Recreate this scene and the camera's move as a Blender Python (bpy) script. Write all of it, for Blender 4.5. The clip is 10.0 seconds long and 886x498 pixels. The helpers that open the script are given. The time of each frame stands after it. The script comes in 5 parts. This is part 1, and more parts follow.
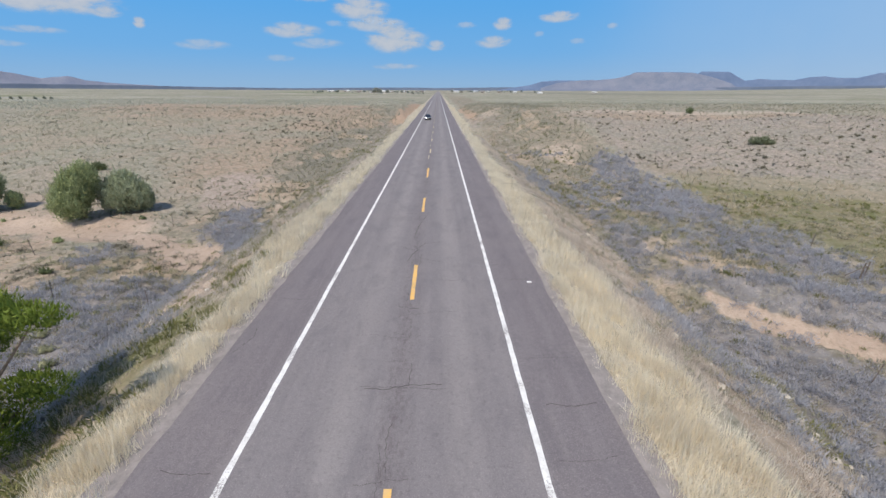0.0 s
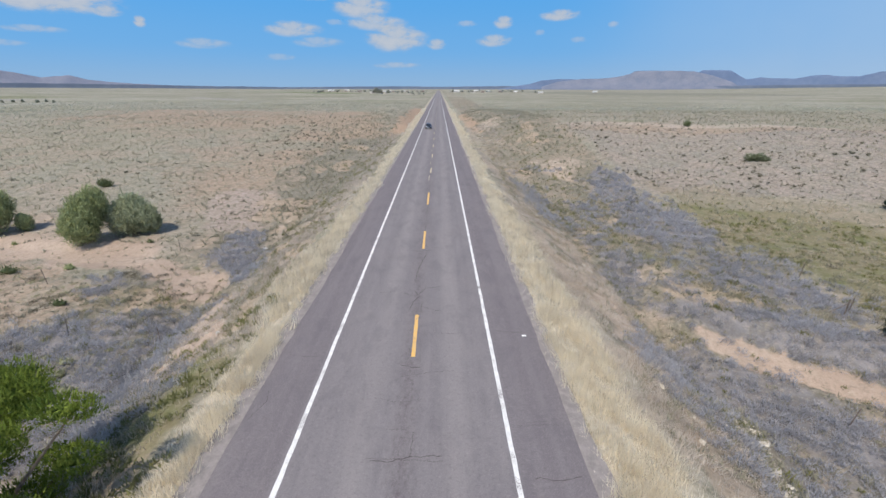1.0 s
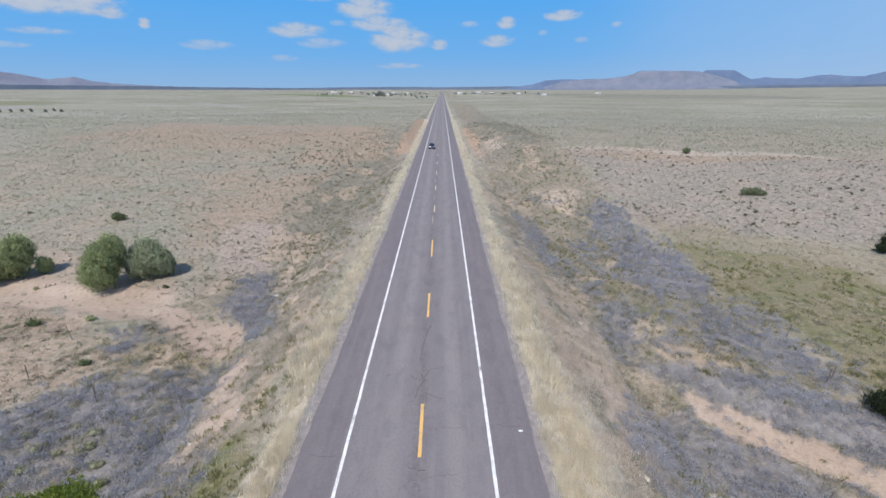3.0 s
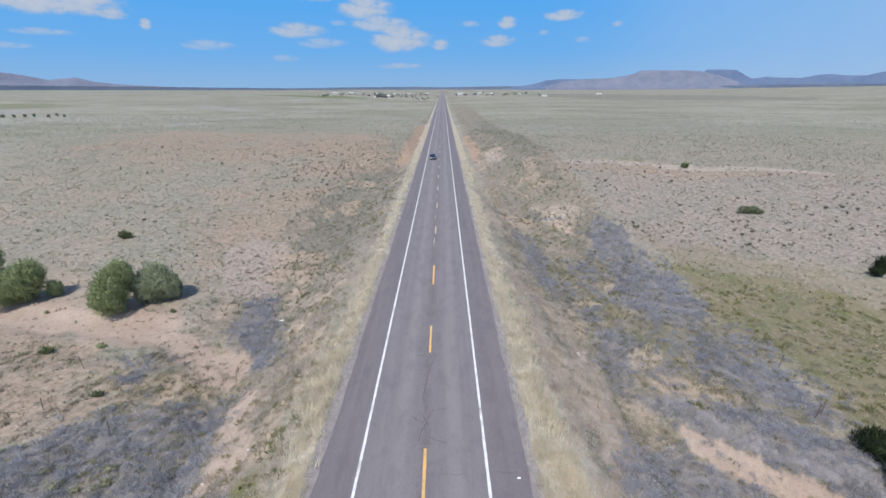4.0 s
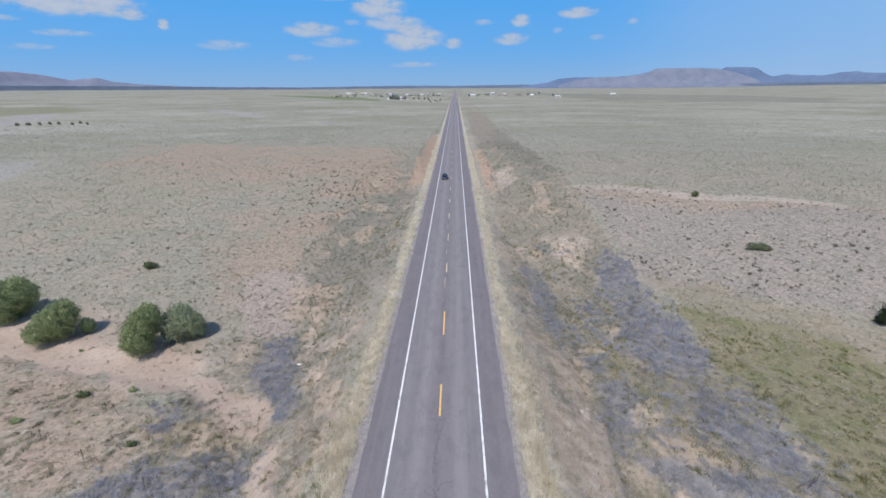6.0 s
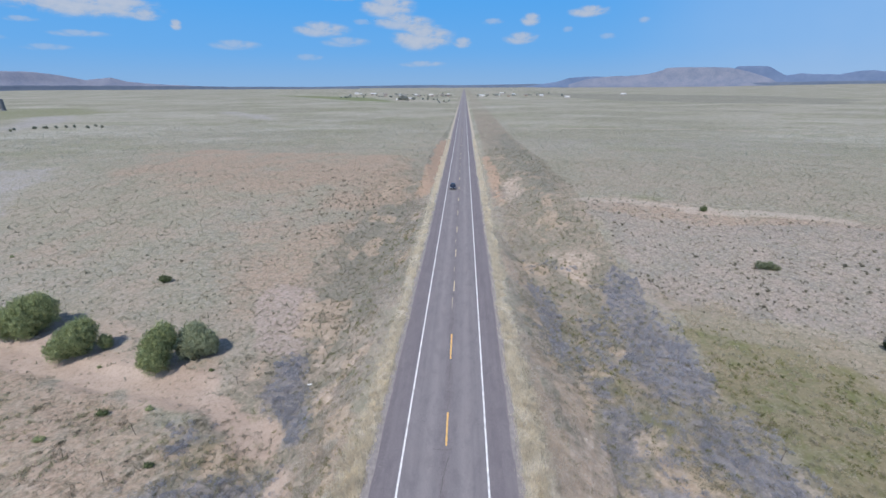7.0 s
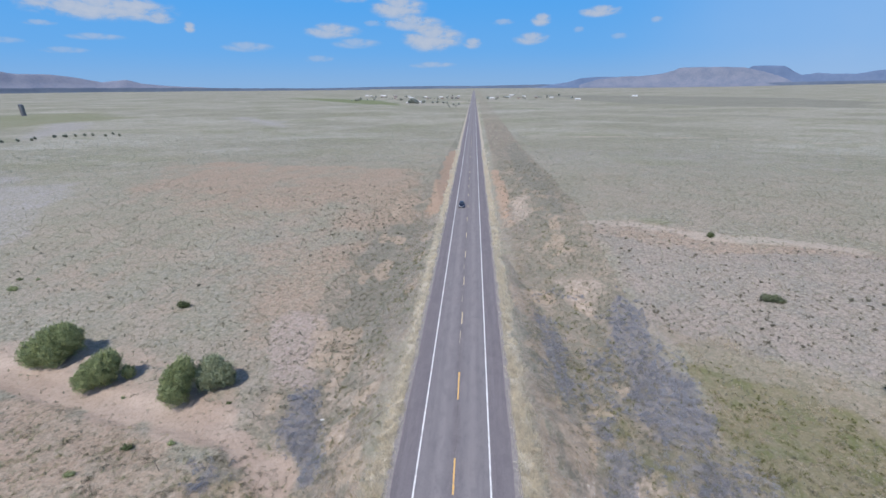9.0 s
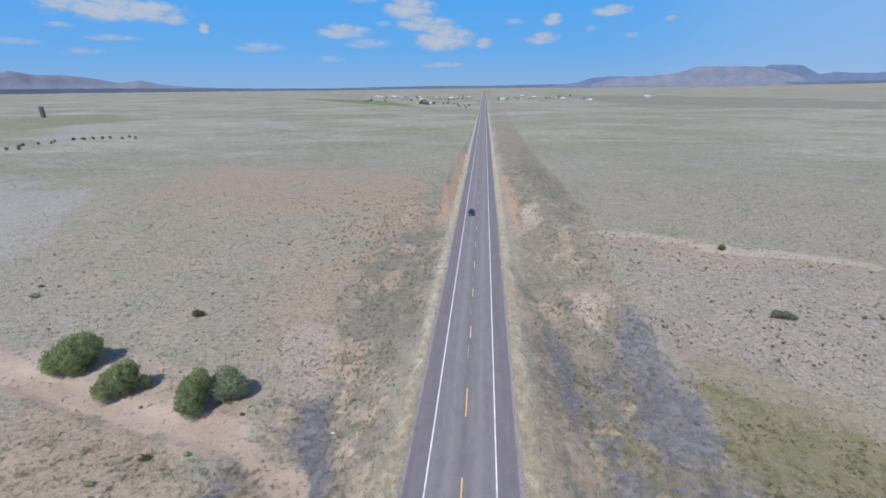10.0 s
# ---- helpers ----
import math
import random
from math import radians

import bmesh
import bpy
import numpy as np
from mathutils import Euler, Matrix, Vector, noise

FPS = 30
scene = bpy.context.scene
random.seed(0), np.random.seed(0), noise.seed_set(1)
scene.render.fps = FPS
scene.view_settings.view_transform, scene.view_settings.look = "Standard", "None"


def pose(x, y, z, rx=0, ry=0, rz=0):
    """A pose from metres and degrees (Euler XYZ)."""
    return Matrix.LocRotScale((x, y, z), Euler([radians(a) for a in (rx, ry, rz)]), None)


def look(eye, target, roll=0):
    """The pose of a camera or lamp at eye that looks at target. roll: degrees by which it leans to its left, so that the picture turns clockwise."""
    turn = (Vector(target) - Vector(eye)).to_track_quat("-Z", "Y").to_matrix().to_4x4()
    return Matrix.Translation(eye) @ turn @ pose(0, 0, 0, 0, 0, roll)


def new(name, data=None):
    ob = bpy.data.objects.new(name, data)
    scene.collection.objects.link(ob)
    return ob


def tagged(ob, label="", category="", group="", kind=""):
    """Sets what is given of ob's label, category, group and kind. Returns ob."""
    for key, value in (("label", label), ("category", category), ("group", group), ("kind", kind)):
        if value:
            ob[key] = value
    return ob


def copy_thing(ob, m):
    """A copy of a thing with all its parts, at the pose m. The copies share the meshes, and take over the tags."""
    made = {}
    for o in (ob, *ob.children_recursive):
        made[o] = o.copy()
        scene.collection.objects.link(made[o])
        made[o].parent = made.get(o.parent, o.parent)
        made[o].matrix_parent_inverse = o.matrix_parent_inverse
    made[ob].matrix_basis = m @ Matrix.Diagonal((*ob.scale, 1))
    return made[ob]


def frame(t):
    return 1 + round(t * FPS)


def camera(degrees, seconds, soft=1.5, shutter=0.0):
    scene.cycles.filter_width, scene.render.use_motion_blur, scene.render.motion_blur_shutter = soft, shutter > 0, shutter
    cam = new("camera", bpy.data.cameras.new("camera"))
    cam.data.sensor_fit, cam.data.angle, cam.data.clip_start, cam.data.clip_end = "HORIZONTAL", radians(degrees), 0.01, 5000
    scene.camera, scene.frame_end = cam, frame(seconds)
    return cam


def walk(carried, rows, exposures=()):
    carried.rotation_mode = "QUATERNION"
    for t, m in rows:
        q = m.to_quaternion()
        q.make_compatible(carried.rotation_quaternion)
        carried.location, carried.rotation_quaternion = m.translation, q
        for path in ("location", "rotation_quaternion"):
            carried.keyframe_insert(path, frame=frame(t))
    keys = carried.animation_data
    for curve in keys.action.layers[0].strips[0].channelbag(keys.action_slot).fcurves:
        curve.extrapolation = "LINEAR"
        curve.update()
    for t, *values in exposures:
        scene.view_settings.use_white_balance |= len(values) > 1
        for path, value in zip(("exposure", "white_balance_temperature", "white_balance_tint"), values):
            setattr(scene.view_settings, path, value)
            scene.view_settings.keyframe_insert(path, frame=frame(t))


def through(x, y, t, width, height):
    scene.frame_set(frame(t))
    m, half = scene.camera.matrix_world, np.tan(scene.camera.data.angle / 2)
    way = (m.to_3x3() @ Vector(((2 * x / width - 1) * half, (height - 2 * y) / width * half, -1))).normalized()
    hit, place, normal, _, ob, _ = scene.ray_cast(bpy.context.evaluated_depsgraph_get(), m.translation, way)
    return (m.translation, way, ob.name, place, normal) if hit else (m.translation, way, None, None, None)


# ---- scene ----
cam = camera(92.8, 10.0, soft=1.5)
PATH = [
    (0, (1.129, 2.155, 8.368), (1.151, 4.026, 7.661), 0.2),
    (0.5, (1.142, 2.096, 9.931), (1.162, 3.966, 9.221), 0.2),
    (1, (1.182, 2.059, 11.393), (1.201, 3.928, 10.68), 0.15),
    (1.5, (1.173, 2.048, 12.767), (1.187, 3.917, 12.056), 0.1),
    (2, (1.141, 2.094, 14.116), (1.154, 3.963, 13.404), 0.08),
    (2.5, (1.135, 2.183, 15.599), (1.144, 4.052, 14.886), 0.05),
    (4, (1.081, 2.323, 20.563), (1.082, 4.191, 19.848), -0.08),
    (4.5, (1.039, 2.429, 22.155), (1.037, 4.296, 21.438), -0.12),
    (5, (1.059, 2.477, 23.806), (1.047, 4.343, 23.086), -0.15),
    (5.5, (1.135, 2.519, 25.488), (1.105, 4.385, 24.767), -0.2),
    (7, (1.231, 2.91, 30.462), (1.14, 4.771, 29.736), -0.3),
    (7.5, (1.215, 3.019, 31.933), (1.119, 4.881, 31.209), -0.3),
    (8, (1.224, 3.048, 33.357), (1.12, 4.909, 32.632), -0.4),
    (8.5, (1.272, 3.083, 34.889), (1.153, 4.943, 34.164), -0.4),
    (9, (1.346, 3.166, 36.253), (1.212, 5.025, 35.528), -0.5),
    (9.5, (1.387, 3.253, 37.63), (1.245, 5.11, 36.901), -0.6),
    (10, (1.391, 3.288, 38.85), (1.212, 5.143, 38.124), -0.6),
]
walk(cam, [(t, look(eye, target, roll)) for t, eye, target, roll in PATH], [(0, 0.59, 7100, 10), (2.5, 0.61, 6740, 10), (5, 0.57, 6520, 10.5), (10, 0.53, 6380, 11.5)])

# ---- world, sun, exposure ----
SUN_AZ, SUN_EL = radians(214.0), radians(56.0)          # azimuth clockwise from +y
world = bpy.data.worlds.new("world")
scene.world = world
world.use_nodes = True
wn = world.node_tree.nodes
sky = wn.new("ShaderNodeTexSky")
sky.sky_type = "NISHITA"
sky.sun_disc = False
sky.sun_elevation, sky.sun_rotation = SUN_EL, SUN_AZ
sky.altitude, sky.air_density, sky.dust_density, sky.ozone_density = 2500, 1.0, 1.0, 1.5
world.node_tree.links.new(sky.outputs[0], wn["Background"].inputs[0])
wn["Background"].inputs[1].default_value = 0.15
to_sun = Vector((math.sin(SUN_AZ) * math.cos(SUN_EL), math.cos(SUN_AZ) * math.cos(SUN_EL), math.sin(SUN_EL)))
sun = new("sun", bpy.data.lights.new("sun", "SUN"))
sun.data.energy, sun.data.angle, sun.data.color = 2.9, radians(0.6), (1.0, 0.95, 0.89)
sun.matrix_world = look(to_sun * 200, (0, 0, 0))

rng = np.random.default_rng(7)


# ---- shapes of the land ----
def ss(a, b, v):
    t = np.clip((v - a) / (b - a), 0, 1)
    return t * t * (3 - 2 * t)


def vnoise(x, y, seed=0):
    """Value noise, 0 to 1."""
    xi, yi = np.floor(x).astype(np.int64), np.floor(y).astype(np.int64)
    fx, fy = x - xi, y - yi
    fx, fy = fx * fx * (3 - 2 * fx), fy * fy * (3 - 2 * fy)

    def h(a, b):
        n = (a * 374761393 + b * 668265263 + seed * 974711) & 0xFFFFFFFF
        n = ((n ^ (n >> 13)) * 1274126177) & 0xFFFFFFFF
        return ((n ^ (n >> 16)) & 0xFFFF) / 65535.0
    return (h(xi, yi) * (1 - fx) + h(xi + 1, yi) * fx) * (1 - fy) + (h(xi, yi + 1) * (1 - fx) + h(xi + 1, yi + 1) * fx) * fy


def fbm(x, y, seed=0, octaves=4):
    out, a, s = 0.0, 0.5, 1.0
    for i in range(octaves):
        out = out + a * vnoise(x * s, y * s, seed + i * 17)
        a, s = a * 0.5, s * 2.03
    return out / (1 - 0.5 ** octaves)


def seg_dist(x, y, pts):
    """Distance to a polyline."""
    best = np.full(np.shape(x), 1e9)
    for (ax, ay), (bx, by) in zip(pts[:-1], pts[1:]):
        dx, dy = bx - ax, by - ay
        t = np.clip(((x - ax) * dx + (y - ay) * dy) / (dx * dx + dy * dy), 0, 1)
        best = np.minimum(best, np.hypot(x - ax - t * dx, y - ay - t * dy))
    return best


def poly(x, y, pts, soft=1.5, wob=0.0, seed=3):
    """Soft mask of a polygon, 0 to 1, with a ragged edge."""
    inside = np.zeros(np.shape(x), bool)
    loop = list(pts) + [pts[0]]
    for (ax, ay), (bx, by) in zip(loop[:-1], loop[1:]):
        c = ((ay > y) != (by > y)) & (x < (bx - ax) * (y - ay) / (by - ay + 1e-12) + ax)
        inside ^= c
    d = seg_dist(x, y, loop) * np.where(inside, 1, -1)
    if wob:
        d = d + (fbm(x / (wob * 1.6), y / (wob * 1.6), seed) - 0.5) * 2 * wob
    return ss(-soft, soft, d)


WASH = [(12.5, 37), (16.5, 33.0), (18.9, 29.9), (20.3, 28.9), (22.3, 27.6), (24.5, 25.9), (27.6, 23.4), (32.3, 20), (40, 14), (70, -6)]
SAND_BED = [(x - .3, y - .5) for x, y in WASH]
RIM = [(16.3, 37.4), (15.9, 34.9), (15.6, 32.3), (15.2, 29.1), (14.8, 25.2), (14.0, 21.0)]
NEAR_WASH = [(18, 30), (23, 25.5), (30, 19.5), (45, 8), (45, -8), (14, -2), (14.5, 20)]
TRACK = [(-120, 62), (-84, 55.5), (-70, 52.6), (-58, 49.5), (-46, 46.5), (-36, 45.5), (-28, 43.0), (-21.5, 38.0), (-18, 30), (-15.5, 22), (-14, 15)]


def terrain(x, y):
    x, y = np.asarray(x, float), np.asarray(y, float)
    yr = y + 0.62 * (np.clip(x, 8, 75) - 30)
    yl = y + 0.5 * (np.clip(-x, 10, 60) - 35) * ss(57, 74, y)
    r = -4.2 + 8.4 * ss(52, 122, yr) - 3.9 * ss(125, 290, y)
    left = -5.6 + 7.6 * ss(50, 165, yl) - 1.9 * ss(185, 400, y)
    k = ss(-7, 7, x)
    far = ss(60, 900, np.hypot(x, y))
    n = left * (1 - k) + r * k
    n = n + (fbm(x / 14, y / 14, 5) - 0.5) * 0.9 + (fbm(x / 160, y / 160, 9, 3) - 0.5) * 5 * far
    n = n + (fbm(x / 2.2, y / 2.2, 31, 2) - 0.5) * 0.22 * (1 - ss(80, 160, np.hypot(x, y)))
    n = n + 44 * ss(1400, 4200, x) * ss(500, 3000, y) + 22 * ss(1500, 4500, -x) * ss(1500, 4000, y)
    w = seg_dist(x, y, WASH)
    n = n - 2.0 * poly(x, y, NEAR_WASH, 3.0)
    n = n - 1.4 * (1 - ss(1.2, 2.6, w + (fbm(x / 2, y / 2, 8, 2) - 0.5) * 1.2)) * ss(19, 25, x)
    n = n - 1.0 * (1 - ss(.4, 3.6, seg_dist(x, y, [(a + 1.5, b) for a, b in RIM])))
    t = seg_dist(x, y, TRACK)
    n = n - 0.45 * (1 - ss(1.2, 3.2, t)) * ss(15, 19, -x)
    d = np.abs(x)
    fill = -0.12 - np.maximum(d - 6.9, 0) * 0.28 - np.maximum(d - 9.4, 0) * 0.27 + (fbm(x / 3, y / 3, 12, 3) - 0.5) * 0.5 * ss(7, 10, d)
    beyond = x - np.interp(y, [p[1] for p in RIM[::-1]], [p[0] for p in RIM[::-1]])
    fill = fill - 0.9 * ss(0, .7, beyond) * ss(19, 23, y) * (1 - ss(36.5, 39, y))
    cut = -0.12 + np.maximum(d - 8.5, 0) * np.where(x > 0, 0.31, 0.40)
    return np.where(n < 0, np.maximum(n, fill), np.minimum(n, cut))


# ---- ground cover masks ----
PURPLE = [
    [(-22.9, 44.4), (-24.6, 51.0), (-20.9, 52.0), (-17.3, 43.5), (-15.2, 36.1), (-16.3, 34.7), (-19.3, 38.1)],
    [(-34, 27.5), (-30.9, 29.6), (-26.9, 31.4), (-22.9, 32.6), (-18.3, 33.2), (-15.2, 30.2), (-14.7, 25.3), (-11.5, 18.5), (-13, 15), (-25, 18), (-34, 22)],
    [(-29.9, 34.1), (-30.8, 38.4), (-28.2, 39.3), (-26.7, 36.5), (-27.3, 34.1)],
    [(29.5, 80.3), (31.5, 76.3), (32.2, 68.1), (32.9, 62.4), (33.8, 55.0), (31.4, 45.4), (29.8, 43.7), (24.7, 42.4), (22.7, 44.9), (24.0, 53.3), (24.0, 62.5), (26.5, 70.5)],
    [(16.4, 47.3), (19.4, 46.9), (18.8, 43.7), (15.8, 43.1)],
    [(13.6, 74), (16.6, 70), (16.9, 59.6), (16.8, 52), (14.6, 47.6), (13.2, 52), (12.9, 62)],
    [(17.6, 42.5), (21.5, 41.5), (20.2, 38.8), (18.4, 34.9), (18.8, 33.0), (23.3, 31.2), (27.4, 29.6), (30.4, 27.2), (36, 22), (33.5, 18.2), (25.6, 23.8), (21.6, 27.6), (18.3, 31.6), (15.6, 33.0), (16.2, 37.0)],
    [(24.7, 41.2), (29.4, 41.2), (31.4, 36.5), (32.4, 31.7), (32.8, 27.8), (30.0, 27.8), (28.0, 32.5), (25.3, 35.9)],
    [(15.8, 28.2), (19.8, 27.5), (23.1, 24.4), (27, 21.2), (34, 12), (30, 4), (13, 4), (12.8, 12), (14.2, 17), (12.9, 21), (13.4, 24)],
]
LOOSE = [(14, 84), (27, 80), (31.5, 60), (33, 46), (35, 30), (22, 34), (15, 42), (13, 60)]
GREEN = [(32.6, 63), (38, 58.5), (45, 54), (54, 47), (70, 38), (70, 16), (36, 20), (33.3, 25.6), (32.4, 33.1), (30.6, 42.8), (32.8, 50)]
NEAR_WEEDS = [(-8.8, 4), (-8.7, 12), (-8.9, 17), (-9.6, 23), (-11.5, 22), (-13.5, 17), (-15, 4)]
HOLLOW = [(17, 50), (22, 50), (22.5, 43), (30, 42.5), (31, 37), (29.2, 29.2), (23.3, 31), (20.8, 32.5), (21, 38), (18.5, 43)]
BROWN = [(33.5, 67), (42.2, 65.5), (50, 57.5), (62, 49), (100, 36), (100, 28), (62, 40), (52.5, 45.3), (44, 53.2), (36, 58.6)]
BENCH = [(30.6, 108), (42.6, 106.5), (57, 93), (85, 86), (170, 76), (170, 42), (70, 48.5), (57.8, 54), (48.9, 59), (42.6, 62), (34.1, 64.5), (32.5, 72), (32.1, 84)]
PINK = [(-145, 200), (-94, 199), (-48, 193), (-24, 188), (-12, 125.4), (-25.1, 108), (-27.6, 85), (-27.6, 70.5), (-34, 62), (-48, 66), (-66, 66), (-92, 78), (-104, 110), (-122, 146)]
SAND = [(-95, 66), (-81.7, 61.8), (-66, 62), (-51, 60), (-44, 58), (-34, 56), (-31.5, 51.8), (-30.6, 44.8), (-27.9, 43.6), (-23.4, 41), (-20.3, 39.4), (-17.2, 35.6), (-14.2, 31.2), (-12.3, 26), (-12.8, 20.8), (-14.6, 21.6), (-15, 26), (-17, 32), (-19.9, 34.8), (-23.3, 37.1), (-28.4, 40.2), (-31.8, 40.3), (-38.1, 42.6), (-47.6, 45.4), (-57.9, 47.6), (-68, 49), (-95, 53)]
SANDY_FLAT = [(-100, 56), (-48, 46), (-32, 41), (-18, 35), (-17, 33.4), (-27, 33), (-34, 28.5), (-60, 22), (-100, 30)]
RED = [(-8, 262), (-7.5, 178), (-8.5, 130), (-12, 124), (-13.6, 130), (-12.6, 165), (-12.5, 240)]
PALE = [(14.1, 139), (18.2, 140), (18.6, 118.4), (16.2, 107.5), (11.7, 114.5)]
ROW_GREY = [
    [(-8.5, 119), (-21, 121), (-26.1, 106.5), (-27.9, 93.3), (-24, 91), (-25.1, 76.7), (-24.8, 65.6), (-22.2, 56.5), (-17.7, 52), (-14.4, 56.8), (-9.5, 61.8), (-7.8, 79)],
    [(13.5, 80), (17.2, 72.1), (17.2, 59.6), (17.1, 51.9), (14.4, 46.6), (12.6, 45), (10.4, 52), (11.6, 66)],
    [(22.2, 70.5), (26.2, 67), (24.5, 53.3), (20.4, 49.5), (19.4, 53), (20.4, 60)],
    [(20, 260), (29, 300), (29.5, 160), (27, 112), (21, 108), (18, 150)],
]
LILAC = [(-31.4, 58), (-35.7, 69.5), (-33.3, 74.5), (-27.1, 73), (-23.4, 65.6), (-21.8, 53.6), (-26, 50.6)]
LILAC_SPOT = [(-13.4, 61), (-12.9, 67.2), (-9, 66.4), (-7.4, 62.6), (-8.6, 58), (-11.2, 57.6)]
TOE = [(13.2, 39.2), (15.7, 39), (15.9, 34.8), (15.4, 28.9), (14.4, 23.6), (11.8, 20), (11.2, 23.6), (11.2, 29.1)]
TAN_SPOT = [(20.0, 39.2), (23.4, 40.6), (22.9, 37.2), (19.4, 35.1)]
TAN_BANK = [(-21.2, 57.8), (-17.0, 63.1), (-10.2, 53.8), (-7.9, 45.8), (-9.8, 38.2), (-15.2, 39.9), (-18.9, 48.8)]
TAN_ROW = [(18.6, 84), (27.7, 84.2), (29.2, 78.4), (23.2, 73.6), (19, 75)]
BLUE_FLAT = [(-215, 176), (-166, 158.5), (-139, 145), (-136, 128), (-125, 112), (-106, 86), (-190, 90)]
BARE_FLAT = [[(-344, 309), (-468, 453), (-459, 496), (-369, 408), (-334, 331), (-304, 278)], [(-328, 572), (-281, 542), (-200, 468), (-171, 396), (-216, 424)]]
MEADOW = [(-715, 623), (-621, 675), (-426, 555), (-472, 485), (-430, 372), (-600, 420)]
# far flats darkened by colour, for cloud shadow as well as darker growth
DUSK = [(251.0, 1666.6), (505.4, 1469.0), (706.9, 1271.4), (792.3, 919.0), (561.0, 647.6), (421.9, 753.0), (308.7, 890.2), (231.4, 1154.1)]
DUSK_TWO = [(120.8, 592.9), (317.0, 562.2), (418.6, 479.8), (389.7, 445.5), (300.2, 531.3), (179.9, 551.3)]
SMEAR = [(41, 110.5), (51.4, 109), (54, 104.7), (45, 104.6)]
SMEAR_FAR = [(61.2, 231.2), (87.0, 239.3), (101.8, 208.3), (111.8, 186.1), (89.3, 191.4), (69.6, 203.6)]


def masks(x, y):
    m = {}
    d = np.abs(x)
    soil = fbm(x / 3.4, y / 3.4, 28)
    bed = 1 - ss(.9, 1.7, seg_dist(x, y, SAND_BED) + (fbm(x, y, 2, 2) - .5) * 1.2 + 6 * (1 - ss(17.5, 21, x)))
    m["sand"] = np.maximum(poly(x, y, SAND, 1.6, 2.4, 4) * (.62 + .38 * ss(3, 5.5, 8 - seg_dist(x, y, TRACK))), bed)
    p = np.zeros(np.shape(x))
    for i, q in enumerate(PURPLE):
        p = np.maximum(p, poly(x, y, q, 1.3, 2.0, 20 + i))
    # thinner growth between the thickets, broken by bare tan ground
    p = np.maximum(p * (.72 + .28 * ss(.3, .5, soil)), .5 * poly(x, y, LOOSE, 2.0, 3.0, 29) * ss(.46, .62, fbm(x / 4.2, y / 6.5, 30)))
    m["brush"] = p * (1 - m["sand"] * 0.9)
    m["green"] = np.maximum(poly(x, y, GREEN, 2.0, 3.2, 40) * (.8 + .2 * ss(.35, .6, fbm(x / 7, y / 4, 41))), .8 * poly(x, y, HOLLOW, 1.6, 2.4, 42)) * (1 - .45 * p)
    m["green"] = np.maximum(m["green"], .6 * poly(x, y, [(-27.6, 33), (-27.2, 37.8), (-24.8, 38.2), (-19, 35), (-21.5, 33)], 1, 1.6, 43))
    m["green"] = np.maximum(m["green"], .95 * poly(x, y, NEAR_WEEDS, .7, 1.0, 39))
    m["brown"] = poly(x, y, BROWN, 2.0, 3.5, 45)
    m["bench"] = poly(x, y, BENCH, 1.6, 2.6, 44)
    m["pink"] = poly(x, y, PINK, 4, 7.0, 46) * (.5 + .4 * ss(.3, .6, fbm(x / 18, y / 22, 47)) + .1 * ss(90, 140, y)) * (1 - .5 * (1 - ss(-62, -26, x)) * (1 - ss(105, 150, y)))
    m["pink"] = np.maximum(m["pink"], .75 * poly(x, y, [(28, 110), (42, 109), (58, 95), (110, 84), (108, 78), (56, 88), (42, 94), (31.5, 102)], 1.6, 3, 49))
    m["pink"] = np.maximum(m["pink"], .9 * poly(x, y, SANDY_FLAT, 2.5, 4.0, 48))
    m["red"] = np.maximum(poly(x, y, RED, 1.2, 2.0, 50), poly(x, y, [(9.4, 198), (12.6, 190), (13.9, 143.5), (12.3, 114), (9.7, 122)], 1, 1.5, 52))
    m["pale"] = np.maximum(.85 * poly(x, y, PALE, 1.5, 2.5, 54), .75 * poly(x, y, TOE, .8, 1.3, 55))
    m["pale"] = np.maximum(m["pale"], np.maximum(.8 * poly(x, y, TAN_SPOT, .8, 1.4, 57), .75 * poly(x, y, TAN_ROW, 1.2, 2.4, 58)))
    m["pale"] = np.maximum(m["pale"], .7 * poly(x, y, TAN_BANK, 1.0, 2.2, 59) * (.4 + .6 * ss(.4, .6, fbm(x / 1.4, y / 2.2, 56))))
    m["pale"] = np.maximum(m["pale"], 1 - ss(.3, .65, seg_dist(x, y, RIM)))
    m["brush"] = m["brush"] * ss(.3, 1.3, seg_dist(x, y, [(17.4, 20.6), (16.2, 16.5), (15.0, 12.6)]))
    g = np.zeros(np.shape(x))
    for i, q in enumerate(ROW_GREY):
        g = np.maximum(g, poly(x, y, q, 1.5, 2.4, 120 + i))
    m["grey"] = g * (1 - .7 * m["pale"])
    m["lilac"] = np.maximum(poly(x, y, LILAC, 1.2, 2.0, 130), .8 * poly(x, y, LILAC_SPOT, .8, 1.4, 132))
    m["blue"] = np.maximum(.8 * poly(x, y, BLUE_FLAT, 8, 12, 137), .5 * poly(x, y, [(40, 270), (215, 255), (150, 175), (36, 190)], 14, 26, 131))
    m["blue"] = np.maximum(m["blue"], .75 * poly(x, y, [(-75, 46), (-58, 45), (-52, 38), (-60, 34), (-80, 36)], 2.5, 4, 138))
    for i, q in enumerate(BARE_FLAT):
        m["blue"] = np.maximum(m["blue"], poly(x, y, q, 9, 14, 139 + i))
